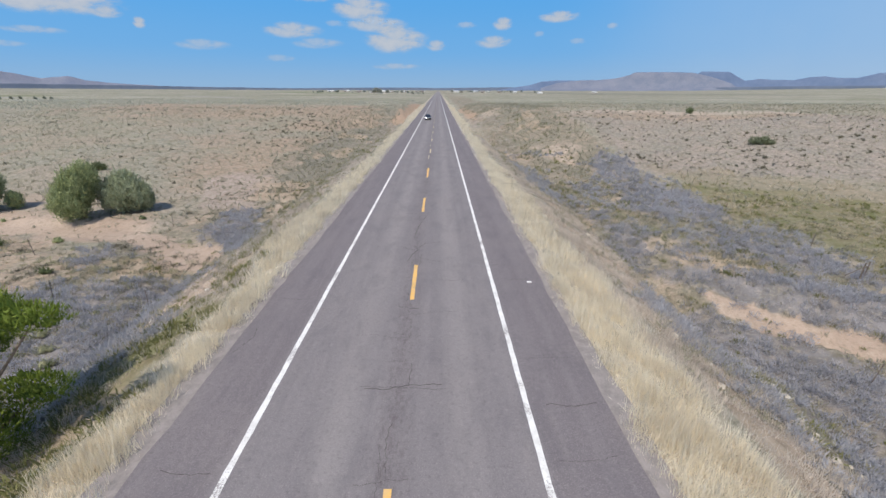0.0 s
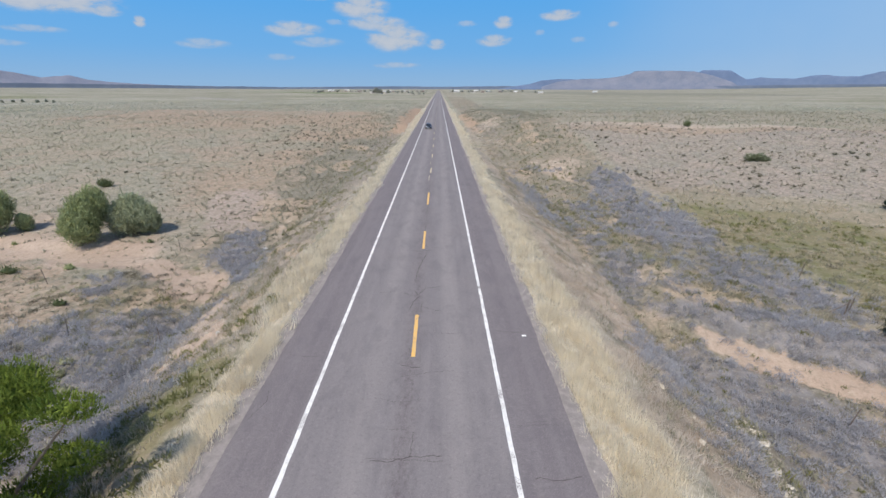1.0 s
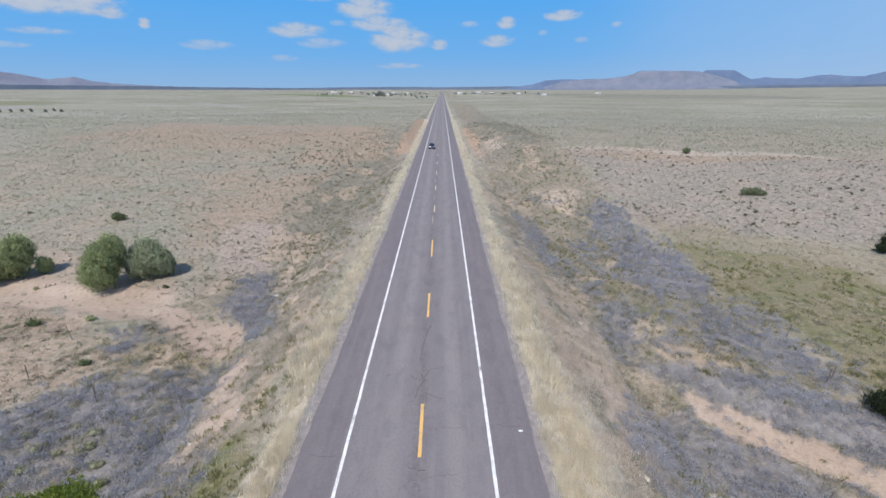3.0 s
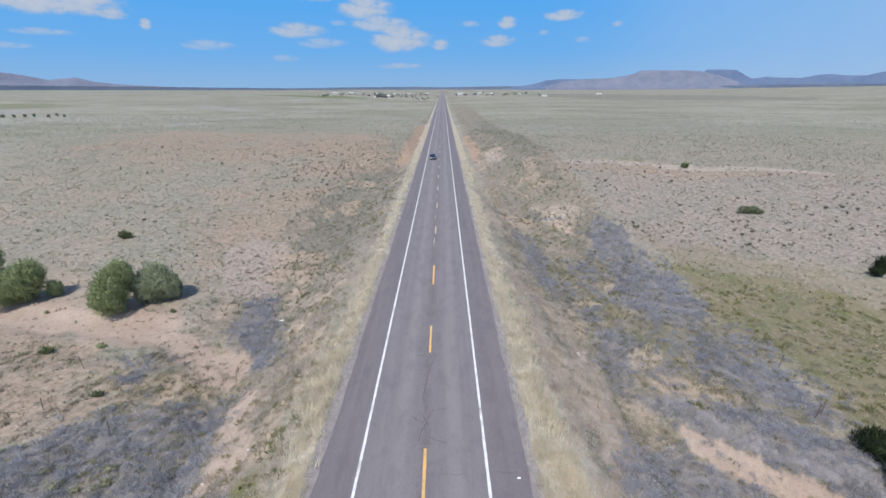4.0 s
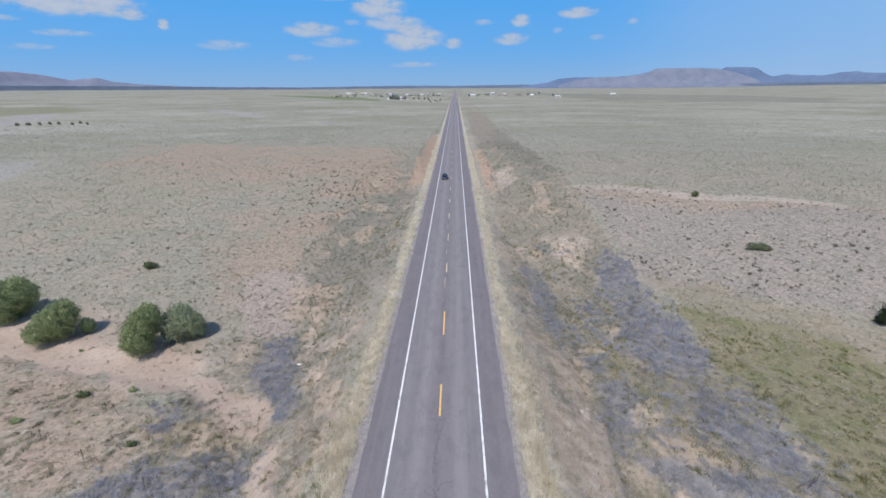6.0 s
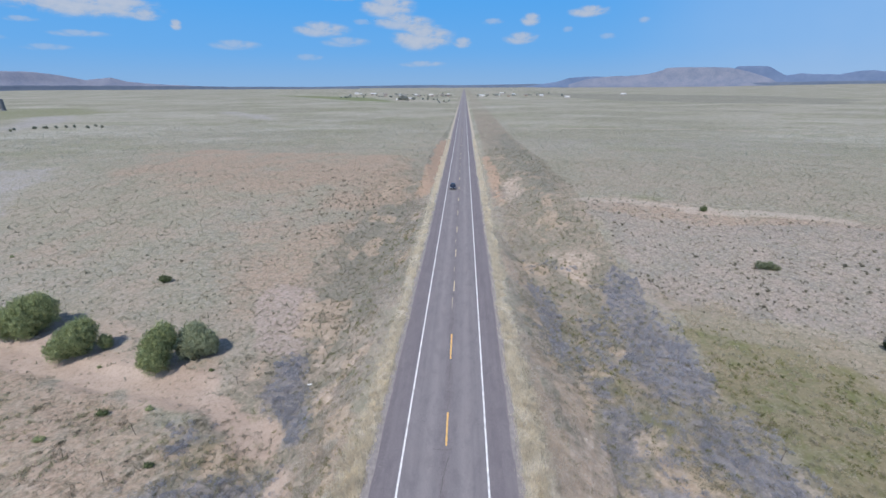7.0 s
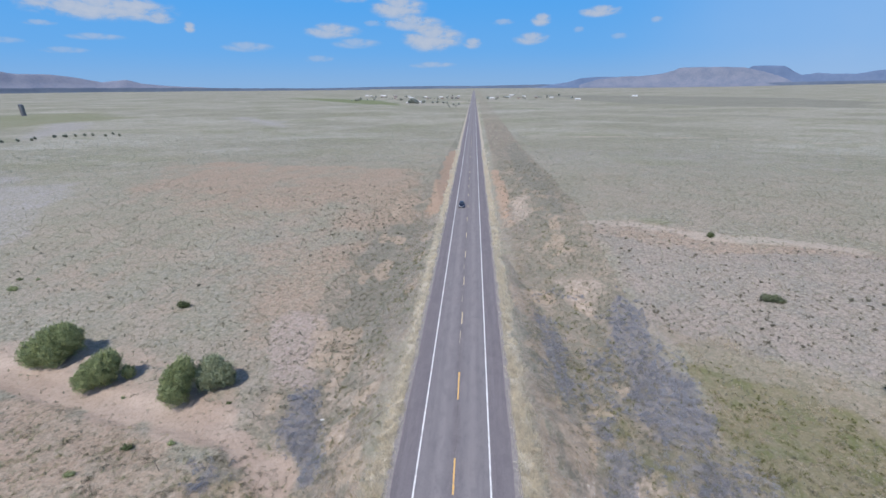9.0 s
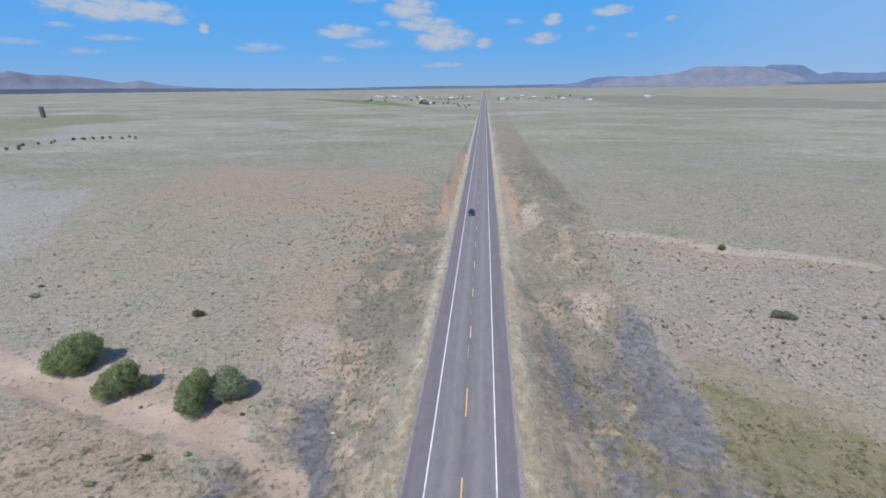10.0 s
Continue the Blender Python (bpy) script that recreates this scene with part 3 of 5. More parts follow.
M = {
    "ground": ground_material(),
    "asphalt": asphalt_material(),
    "white_paint": paint_material("white_road_paint", (0.74, 0.74, 0.72), (0.60, 0.59, 0.57), (0.20, 0.18, 0.18)),
    "yellow_paint": paint_material("yellow_road_paint", (0.70, 0.42, 0.115), (0.62, 0.41, 0.18), (0.22, 0.19, 0.17), .54),
    "old_yellow_paint": paint_material("old_yellow_road_paint", (0.62, 0.50, 0.30), (0.50, 0.42, 0.30), (0.22, 0.19, 0.17), .53),
    "faded_paint": paint_material("faded_road_paint", (0.50, 0.42, 0.30), (0.36, 0.31, 0.25), (0.20, 0.18, 0.17), .46),
    "gravel": simple("gravel_shoulder", (0.19, 0.172, 0.165), (0.30, 0.272, 0.258), 2.5, bump=.02),
    "crack": simple("dark_crack", (0.05, 0.043, 0.043), (0.12, 0.108, 0.108), 4),
    "straw": blade_material("straw_grass", (0.63, 0.56, 0.435), (0.91, 0.835, 0.68), .6),
    "tuft": blade_material("grey_green_tuft", (0.25, 0.242, 0.175), (0.47, 0.44, 0.34), .12),
    "tuft_pale": blade_material("pale_dry_tuft", (0.36, 0.31, 0.22), (0.66, 0.58, 0.45), .15),
    "tuft_green": blade_material("olive_tuft", (0.125, 0.138, 0.05), (0.295, 0.285, 0.13), .25),
    "tuft_bench": blade_material("brown_grey_tuft", (0.29, 0.255, 0.22), (0.48, 0.435, 0.385), .2),
    "bank": blade_material("bleached_grass", (0.42, 0.365, 0.31), (0.76, 0.675, 0.585), .4),
    "straw_grey": blade_material("weathered_grass", (0.29, 0.265, 0.20), (0.56, 0.505, 0.40), .5),
    "brush": blade_material("dead_weed", (0.325, 0.325, 0.34), (0.47, 0.468, 0.495), .35),
    "sage": blade_material("grey_sage", (0.13, 0.128, 0.085), (0.40, 0.38, 0.285), .2),
    "juniper": leaf_material("juniper_leaf", (0.20, 0.235, 0.115), (0.44, 0.485, 0.25)),
    "juniper_grey": leaf_material("grey_juniper_leaf", (0.24, 0.27, 0.165), (0.50, 0.535, 0.36)),
    "mound": leaf_material("pale_weed_leaf", (0.22, 0.225, 0.125), (0.48, 0.475, 0.31), (0.33, 0.29, 0.19)),
    "bench_leaf": leaf_material("grey_green_leaf", (0.12, 0.145, 0.085), (0.26, 0.285, 0.18)),
    # far tufts and row trees: distance haze is blended into the leaf colours
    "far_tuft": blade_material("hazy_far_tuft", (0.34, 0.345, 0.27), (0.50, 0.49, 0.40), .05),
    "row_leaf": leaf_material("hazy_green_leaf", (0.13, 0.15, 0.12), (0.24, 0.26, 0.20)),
    "willow": leaf_material("bright_leaf", (0.05, 0.085, 0.018), (0.26, 0.33, 0.06), (0.24, 0.26, 0.05)),
    "shade_leaf": leaf_material("shade_leaf", (0.012, 0.02, 0.012), (0.05, 0.07, 0.03), (0.03, 0.035, 0.02)),
    # village leaves greyed and lightened, so the colour itself carries the haze
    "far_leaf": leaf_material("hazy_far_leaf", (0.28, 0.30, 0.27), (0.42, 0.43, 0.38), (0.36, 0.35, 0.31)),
    "scrub_leaf": leaf_material("scrub_leaf", (0.10, 0.098, 0.07), (0.22, 0.205, 0.155), (0.25, 0.21, 0.16)),
    "dark_leaf": leaf_material("dark_leaf", (0.075, 0.10, 0.045), (0.20, 0.235, 0.115)),
    "bark": simple("grey_bark", (0.12, 0.09, 0.07), (0.26, 0.21, 0.17), 6, bump=.02),
    "post": simple("weathered_post", (0.08, 0.065, 0.055), (0.20, 0.165, 0.14), 9, bump=.01),
    "steel": simple("rusty_steel", (0.10, 0.075, 0.06), (0.17, 0.14, 0.12), 8, .6, .4),
    "stone": simple("pale_limestone", (0.38, 0.335, 0.27), (0.62, 0.57, 0.49), 2.5, bump=.04),
    "litter": simple("white_litter", (0.70, 0.70, 0.69), (0.84, 0.84, 0.83), 6),
    # skyline country: the blue aerial haze is mixed into these base colours
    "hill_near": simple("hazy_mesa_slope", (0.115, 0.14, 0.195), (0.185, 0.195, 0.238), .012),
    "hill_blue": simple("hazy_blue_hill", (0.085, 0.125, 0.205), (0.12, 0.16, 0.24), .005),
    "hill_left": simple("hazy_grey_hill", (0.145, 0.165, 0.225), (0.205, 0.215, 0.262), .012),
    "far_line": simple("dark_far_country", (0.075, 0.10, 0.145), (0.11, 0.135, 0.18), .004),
    "wall_pale": simple("pale_stucco", (0.50, 0.47, 0.43), (0.66, 0.63, 0.59), .8),
    "wall_tan": simple("tan_stucco", (0.33, 0.27, 0.21), (0.44, 0.37, 0.30), .8),
    "roof_white": simple("white_metal_roof", (0.50, 0.51, 0.52), (0.66, 0.66, 0.66), .6, .6, .3),
    "roof_dark": simple("dark_shingle_roof", (0.17, 0.15, 0.145), (0.26, 0.23, 0.22), .8),
    "tank": simple("dark_grey_tank", (0.12, 0.125, 0.14), (0.18, 0.185, 0.20), .5, .6, .4),
    "car_paint": simple("dark_blue_car_paint", (0.010, 0.012, 0.022), (0.016, 0.019, 0.034), 2, .22, .6),
    "car_glass": simple("tinted_car_glass", (0.02, 0.025, 0.035), (0.03, 0.037, 0.05), 2, .06, .8),
    "chrome": simple("chrome", (0.62, 0.63, 0.65), (0.74, 0.75, 0.77), 3, .18, .5, metal=1.0),
    "tyre": simple("black_tyre", (0.02, 0.02, 0.02), (0.035, 0.035, 0.035), 6),
    "lamp_glass": simple("clear_lamp_glass", (0.72, 0.74, 0.76), (0.84, 0.85, 0.86), 3, .12, .6),
    "pane": simple("dark_window_pane", (0.03, 0.035, 0.045), (0.05, 0.055, 0.07), 2, .1, .6),
}


# ---- mesh helpers ----
def mesh_of(name, verts, faces, mat, smooth=False):
    """A mesh from numpy arrays; faces: (n, 3) or (n, 4) indices."""
    me = bpy.data.meshes.new(name)
    verts, faces = np.asarray(verts, np.float32), np.asarray(faces, np.int32)
    k = faces.shape[1]
    me.vertices.add(len(verts))
    me.vertices.foreach_set("co", verts.ravel())
    me.loops.add(faces.size)
    me.loops.foreach_set("vertex_index", faces.ravel())
    me.polygons.add(len(faces))
    me.polygons.foreach_set("loop_start", np.arange(0, faces.size, k, dtype=np.int32))
    me.polygons.foreach_set("loop_total", np.full(len(faces), k, np.int32))
    if smooth:
        me.polygons.foreach_set("use_smooth", np.ones(len(faces), bool))
    me.materials.append(mat)
    me.update(calc_edges=True)
    me.validate()
    return me


def part(name, bm, material, parent=None, label="", smooth=False):
    me = bpy.data.meshes.new(name)
    if smooth:
        for f in bm.faces:
            f.smooth = True
    bm.to_mesh(me)
    bm.free()
    me.materials.append(material)
    ob = new(name, me)
    ob.parent = parent
    return tagged(ob, label)


def box(bm, x0, y0, z0, x1, y1, z1, bevel=0.0):
    m = Matrix.LocRotScale(((x0 + x1) / 2, (y0 + y1) / 2, (z0 + z1) / 2), None, (x1 - x0, y1 - y0, z1 - z0))
    got = bmesh.ops.create_cube(bm, size=1, matrix=m)["verts"]
    if bevel:
        edges = list({e for v in got for e in v.link_edges})
        bmesh.ops.bevel(bm, geom=edges, offset=bevel, segments=2, profile=.5, affect="EDGES")
    return bm


def tube(bm, a, b, r0, r1, n=7):
    a, b = Vector(a), Vector(b)
    d = b - a
    m = Matrix.Translation((a + b) / 2) @ d.to_track_quat("Z", "Y").to_matrix().to_4x4()
    bmesh.ops.create_cone(bm, cap_ends=True, segments=n, radius1=r0, radius2=r1, depth=d.length, matrix=m)
    return bm


def empty(name, x, y, z=None, rz=0.0):
    ob = new(name)
    ob.empty_display_size = .3
    ob.matrix_world = pose(x, y, float(terrain(x, y)) if z is None else z, 0, 0, rz)
    return ob


# ---- the ground, one sheet to the horizon ----
def growing(start, step, stop, rate):
    out = [start]
    while out[-1] < stop:
        out.append(out[-1] + step)
        step *= rate
    return out


xs = list(np.arange(0, 14, .4)) + list(np.arange(14, 62, .5)) + growing(62, .55, 4900, 1.045)
xs = np.array(sorted({-v for v in xs} | set(xs)))
ys = np.array([-v for v in growing(8, 2, 3000, 1.3)][::-1] + list(np.arange(-6, 8, 1.0)) + list(np.arange(8, 95, .5)) + growing(95, .55, 4900, 1.035))
GX, GY = np.meshgrid(xs, ys)
gx, gy = GX.ravel(), GY.ravel()
gz = terrain(gx, gy)
nx, ny = len(xs), len(ys)
i0 = (np.arange(ny - 1)[:, None] * nx + np.arange(nx - 1)[None, :]).ravel()
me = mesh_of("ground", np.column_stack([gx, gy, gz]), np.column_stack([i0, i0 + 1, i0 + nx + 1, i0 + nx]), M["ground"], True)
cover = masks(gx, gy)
# share of the haze-paled ground colour, growing with distance
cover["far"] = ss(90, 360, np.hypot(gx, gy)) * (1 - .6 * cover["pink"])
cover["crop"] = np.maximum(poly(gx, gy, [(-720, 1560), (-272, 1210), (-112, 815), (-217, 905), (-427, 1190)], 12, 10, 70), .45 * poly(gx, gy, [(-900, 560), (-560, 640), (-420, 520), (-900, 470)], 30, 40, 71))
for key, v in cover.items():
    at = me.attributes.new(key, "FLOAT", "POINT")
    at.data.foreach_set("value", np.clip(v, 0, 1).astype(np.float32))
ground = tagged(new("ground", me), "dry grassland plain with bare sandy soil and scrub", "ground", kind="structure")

# ---- the road ----
Y0, Y1 = -250, 2900
EDGE_L, EDGE_R, LINE_L, LINE_R = -6.0, 5.98, -3.79, 3.63


def strip(bm, x0, x1, y0, y1, z, wob=0.0, step=1.0, seed=0, top=None):
    """A long strip with wavering edges and a thickness of 6 cm, finer near the viewer."""
    y, rows = y0, []
    while y < y1:
        rows.append(y)
        y += step * (1 if y < 80 else 4 if y < 300 else 40)
    rows.append(y1)
    last = None
    for y in rows:
        a = (vnoise(np.array(y * .9), np.array(3.0 + seed), seed) - .5) * wob + (vnoise(np.array(y * .23), np.array(9.0), seed) - .5) * wob
        b = (vnoise(np.array(y * .8), np.array(7.0 + seed), seed + 5) - .5) * wob + (vnoise(np.array(y * .27), np.array(5.0), seed) - .5) * wob
        quad = [bm.verts.new((x0 + float(a), y, z - .06)), bm.verts.new((x0 + float(a), y, z)), bm.verts.new((x1 + float(b), y, z)), bm.verts.new((x1 + float(b), y, z - .06))]
        if last:
            for i in range(3):
                bm.faces.new((last[i + 1], last[i], quad[i], quad[i + 1]))
        last = quad
    return bm


road = part("road", strip(bmesh.new(), EDGE_L, EDGE_R, Y0, Y1, 0, .12, 1.0, 2), M["asphalt"])
tagged(road, "straight worn grey two-lane asphalt highway with cracks", "road", kind="structure")
for sx, a, b in ((-1, -6.75, EDGE_L + .25), (1, EDGE_R - .25, 6.6)):
    g = part("shoulder", strip(bmesh.new(), a, b, Y0, 900, -.035, .16, 1.0, 11 + sx), M["gravel"])
    tagged(g, "narrow grey gravel shoulder beside the asphalt", "shoulder", kind="structure")


def flat(bm, x0, x1, y0, y1, z=.004):
    """A thin coat of paint on the road, broken into short lengths with uneven edges."""
    n = max(2, int((y1 - y0) / .4)) if y1 < 150 else max(2, int((y1 - y0) / 12))
    last = None
    for i in range(n + 1):
        y = y0 + (y1 - y0) * i / n
        a, b = random.uniform(-.012, .012), random.uniform(-.012, .012)
        v = [bm.verts.new((x0 + a, y, z)), bm.verts.new((x1 + b, y, z))]
        if last:
            bm.faces.new((last[0], last[1], v[1], v[0]))
        last = v
    return bm


for xl in (LINE_L, LINE_R):
    bm = bmesh.new()
    flat(bm, xl - .083, xl + .083, -120, 140)
    flat(bm, xl - .075, xl + .075, 140, 2800)
    part("edge_line", bm, M["white_paint"], road, "worn white edge line")
DASHES = [(-10.4, -6.4), (5.1, 9.1), (18.2, 22.0), (32.0, 36.2), (45.0, 50.4), (62.7, 66.5), (77.1, 80.9), (91.3, 95.3), (104.6, 108.5)]
DASHES += [(118.4 + 14.2 * i, 122.2 + 14.2 * i) for i in range(60)]
for i, (a, b) in enumerate(DASHES):
    if i < 5:
        part("centre_dash", flat(bmesh.new(), -.09, .09, a, b), M["yellow_paint"], road, "worn yellow centre dash")
    else:
        part("centre_dash", flat(bmesh.new(), -.07, .075, a, b), M["old_yellow_paint"], road, "sun-bleached pale yellow centre dash")
for a, b in ((57.3, 60.7), (70.2, 72.6), (84.6, 87.2)):
    part("centre_dash", flat(bmesh.new(), -.20, -.09, a, b), M["faded_paint"], road, "faded pale old centre dash")


def crack(points, w):
    """A wandering open crack."""
    bm = bmesh.new()
    last = None
    pts = []
    for (ax, ay), (bx, by) in zip(points[:-1], points[1:]):
        k = max(2, int(math.hypot(bx - ax, by - ay) / .12))
        pts += [(ax + (bx - ax) * i / k + random.gauss(0, .022), ay + (by - ay) * i / k + random.gauss(0, .022)) for i in range(k)]
    for i, (x, y) in enumerate(pts[:-1]):
        d = Vector((pts[i + 1][0] - x, pts[i + 1][1] - y, 0))
        s = Vector((-d.y, d.x, 0)).normalized() * w * random.uniform(.3, 1.0)
        v = [bm.verts.new((x + s.x, y + s.y, .006)), bm.verts.new((x - s.x, y - s.y, .006))]
        if last:
            bm.faces.new((last[0], last[1], v[1], v[0]))
        last = v
    part("crack", bm, M["crack"], road)


CRACKS = [
    [(-1.1, 12.5), (-.5, 12.45), (.2, 12.65), (1.5, 12.68)], [(-.5, 17.6), (.2, 17.4), (.6, 17.5)], [(-.9, 24.6), (-.2, 24.1), (.35, 25.2), (1.4, 25.5)],
    [(-.45, 22.5), (-.3, 23.5), (.0, 24.2), (-.35, 25.0)], [(.1, 23.0), (.75, 22.6), (1.5, 22.3)], [(-.35, 26.0), (-.2, 28.0), (.0, 29.5), (.3, 31.0)],
    [(-1.2, 31.6), (-.2, 31.5), (.8, 31.7)], [(-.7, 39.3), (0, 39.2), (.9, 38.9)], [(-.5, 42.3), (.6, 42.5)], [(-.4, 52.8), (.7, 53.1)],
    [(-.12, 9.5), (-.2, 10.6), (-.08, 11.4)], [(.22, 12.6), (.30, 14.0)], [(-5.4, 9.6), (-4.6, 9.5), (-3.9, 9.6)],
    [(4.1, 20.4), (4.8, 20.2), (5.6, 20.3)], [(4.2, 11.8), (5.0, 11.7), (5.9, 11.9)], [(-5.6, 18.4), (-4.8, 18.2), (-4.0, 18.3)],
    [(-.05, 36.5), (.1, 38), (-.05, 41), (.06, 44.5)], [(-2.4, 24.6), (-1.2, 24.8)], [(1.0, 20.2), (1.9, 20.1), (2.6, 20.3)], [(-3.0, 35.0), (-1.9, 34.8)],
    [(-5.85, 14.4), (-5.5, 15.3), (-5.75, 16.2)],
]
for k in range(26):
    cx, cy, w = random.gauss(0, .35), random.uniform(6, 78), random.uniform(.4, 1.5)
    CRACKS.append([(cx - w, cy + random.gauss(0, .15)), (cx, cy + random.gauss(0, .12)), (cx + w, cy + random.gauss(0, .15))])
for k in range(30):
    cx, cy, w = random.gauss(0, .22), random.uniform(6, 70), random.uniform(.5, 2.2)
    CRACKS.append([(cx, cy), (cx + random.gauss(0, .10), cy + w / 2), (cx + random.gauss(0, .12), cy + w)])
for k in range(14):
    cx, cy = random.choice((-4.9, 4.9)), random.uniform(7, 60)
    CRACKS.append([(cx - .9, cy + random.gauss(0, .1)), (cx, cy + random.gauss(0, .1)), (cx + .9, cy + random.gauss(0, .1))])
for i, c in enumerate(CRACKS):
    crack(c, .024 if i < 10 or i in (13, 14) else .013 if i < 21 else random.uniform(.005, .010))


# ---- low plants: masses that nobody could count ----
def blades(name, px, py, n, height, spread, width, lean, mat, label, category, lift=0.0):
    """Clumps of n thin blades at each place, one mesh."""
    N = len(px)
    h = height * rng.uniform(.55, 1.25, N)
    bx = np.repeat(px, n) + rng.normal(0, 1, N * n) * spread
    by = np.repeat(py, n) + rng.normal(0, 1, N * n) * spread
    bz = terrain(bx, by) - .03 + lift
    hh = np.repeat(h, n) * rng.uniform(.45, 1.1, N * n)
    az, ln = rng.uniform(0, 2 * math.pi, N * n), np.abs(rng.normal(0, lean, N * n))
    tx, ty, tz = bx + np.cos(az) * ln * hh, by + np.sin(az) * ln * hh, bz + hh * np.sqrt(np.maximum(.1, 1 - np.minimum(ln, .9) ** 2))
    wa, ww = rng.uniform(0, math.pi, N * n), width * rng.uniform(.6, 1.4, N * n)
    cx, cy = np.cos(wa) * ww, np.sin(wa) * ww
    V = np.empty((N * n, 3, 3))
    V[:, 0] = np.column_stack([bx - cx, by - cy, bz])
    V[:, 1] = np.column_stack([bx + cx, by + cy, bz])
    V[:, 2] = np.column_stack([tx, ty, tz])
    me = mesh_of(name, V.reshape(-1, 3), np.arange(N * n * 3).reshape(-1, 3), mat)
    return tagged(new(name, me), label, category, kind="stuff")


def scatter(count, x0, x1, y0, y1, weight):
    """Random places, kept by a weight of 0 to 1; nearer ones are drawn more often."""
    u = rng.uniform(0, 1, count)
    x, y = rng.uniform(x0, x1, count), y0 + (y1 - y0) * u ** 1.5
    keep = rng.uniform(0, 1, count) < weight(x, y)
    return x[keep], y[keep]


for sx in (-1, 1):
    def verge(x, y):
        d = np.abs(x)
        inner = ss(6.3, 6.75, d + (fbm(x, y / 3, 80) - .5) * .7)
        return inner * (1 - ss(7.9, 10.2, d + 1.2 * ss(22, 60, y) + 1.3 * (x < 0) * (1 - ss(18, 30, y)) + (fbm(x / 1.5, y / 4, 81) - .5) * 2.6)) * (.16 + .84 * ss(.36, .56, fbm(x / .9, y / 1.2, 82)))
    a, b = (-11.5, -6.2) if sx < 0 else (6.2, 11.5)
    x, y = scatter(40000, a, b, 4, 260, verge)
    near = y < 20 + 16 * rng.uniform(0, 1, len(y))
    dull = ~near & (y < 130) & (rng.uniform(0, 1, len(y)) < .25)
    far_off = ~near & ~dull
    blades("verge_grass", x[dull], y[dull], 16, .48, .17, .016, .5, M["straw_grey"], "weathered grey-green grass along the road shoulder", "grass")
    blades("verge_grass", x[near], y[near], 20, .66, .14, .0095, .40, M["straw"], "tall dry straw-coloured grass along the road shoulder", "grass")
    blades("verge_grass", x[far_off], y[far_off], 13, .66, .17, .022, .38, M["straw"], "weathered pale grass along the road shoulder", "grass")

    def bank(x, y):
        d = np.abs(x)
        return ss(8.2, 10, d) * (1 - ss(13, 17, d)) * (1 - .75 * poly(x, y, NEAR_WEEDS, .7, 1.0, 39)) * (.12 + .88 * ss(.4, .6, fbm(x / 1.3, y / 1.8, 84)))
    a, b = (-18, -8) if sx < 0 else (8, 18)
    x, y = scatter(15000, a, b, 4, 130, bank)
    blades("bank_grass", x, y, 22, .46, .17, .010, .6, M["bank"], "thin weathered grass on the road embankment", "grass")


def brushy(x, y):
    return masks(x, y)["brush"] * (.36 + .55 * ss(.34, .62, fbm(x / 1.7, y / 1.7, 86)))


def dome_twigs(px, py, radius, height, n, size, width):
    """Corners of the small triangles that make rounded tufts: n twigs on each."""
    N = len(px)
    k = rng.uniform(.55, 1.4, N)
    rx, ry, rz = radius * k * rng.uniform(.7, 1.3, N), radius * k * rng.uniform(.7, 1.3, N), height * k * rng.uniform(.75, 1.25, N)
    az, up = rng.uniform(0, 2 * math.pi, (N, n)), rng.uniform(.02, 1, (N, n))
    out = np.sqrt(1 - up * up)
    d = np.stack([np.cos(az) * out, np.sin(az) * out, up], -1)
    c = d * np.stack([rx, ry, rz], -1)[:, None, :] * rng.uniform(.45, 1.0, (N, n))[..., None] + np.column_stack([px, py, terrain(px, py) - .03])[:, None, :]
    side = np.cross(d, rng.normal(0, 1, (N, n, 3)))
    side /= np.linalg.norm(side, axis=-1, keepdims=True) + 1e-9
    s = (size * np.sqrt(k)[:, None] * rng.uniform(.6, 1.4, (N, n)))[..., None]
    tip = c + (d * .6 + rng.normal(0, .35, (N, n, 3)) + np.array([0, 0, .6])) * s * 1.5
    return np.stack([c - side * s * width, c + side * s * width, tip], 2).reshape(-1, 3)


def mounds(name, px, py, radius, height, n, size, mat, label, category, near=48):
    """Low rounded tufts, finer where they stand near the road's viewer, one mesh."""
    close = py < near
    V = np.concatenate([dome_twigs(px[close], py[close], radius, height, int(n * 1.9), size * .80, .26), dome_twigs(px[~close], py[~close], radius, height, n, size, .42)])
    return tagged(new(name, mesh_of(name, V, np.arange(len(V)).reshape(-1, 3), mat)), label, category, kind="stuff")


x, y = scatter(34000, -37, 37, 5, 82, brushy)
mounds("dead_brush", x, y, .42, .44, 50, .092, M["brush"], "rounded thickets of dead grey-purple weeds in the ditch", "brush")


def greeny(x, y):
    m = masks(x, y)
    return np.clip(m["green"] * .75 + m["ditch"] * .4 + .22 * (x < -8) * (x > -15) - .3 * (x > 0) * (x < 15) + m["brush"] * .12 + .8 * poly(x, y, NEAR_WEEDS, .7, 1.0, 39), 0, 1) * ss(.35, .6, fbm(x / 2.2, y / 2.2, 88))


x, y = scatter(26000, -30, 82, 6, 110, greeny)
mounds("green_weeds", x, y, .30, .24, 18, .12, M["tuft_green"], "low olive weed tufts in the hollow", "weeds")
x, y = scatter(17000, 8, 75, 14, 74, lambda x, y: np.clip(masks(x, y)["green"] + masks(x, y)["brown"] + masks(x, y)["grey"], 0, 1) * .8 * ss(.45, .6, fbm(x / 3.0, y / 1.8, 92)))
mounds("dry_tufts", x, y, .26, .20, 16, .11, M["tuft_pale"], "pale dry grass tufts among the olive weeds", "grass")


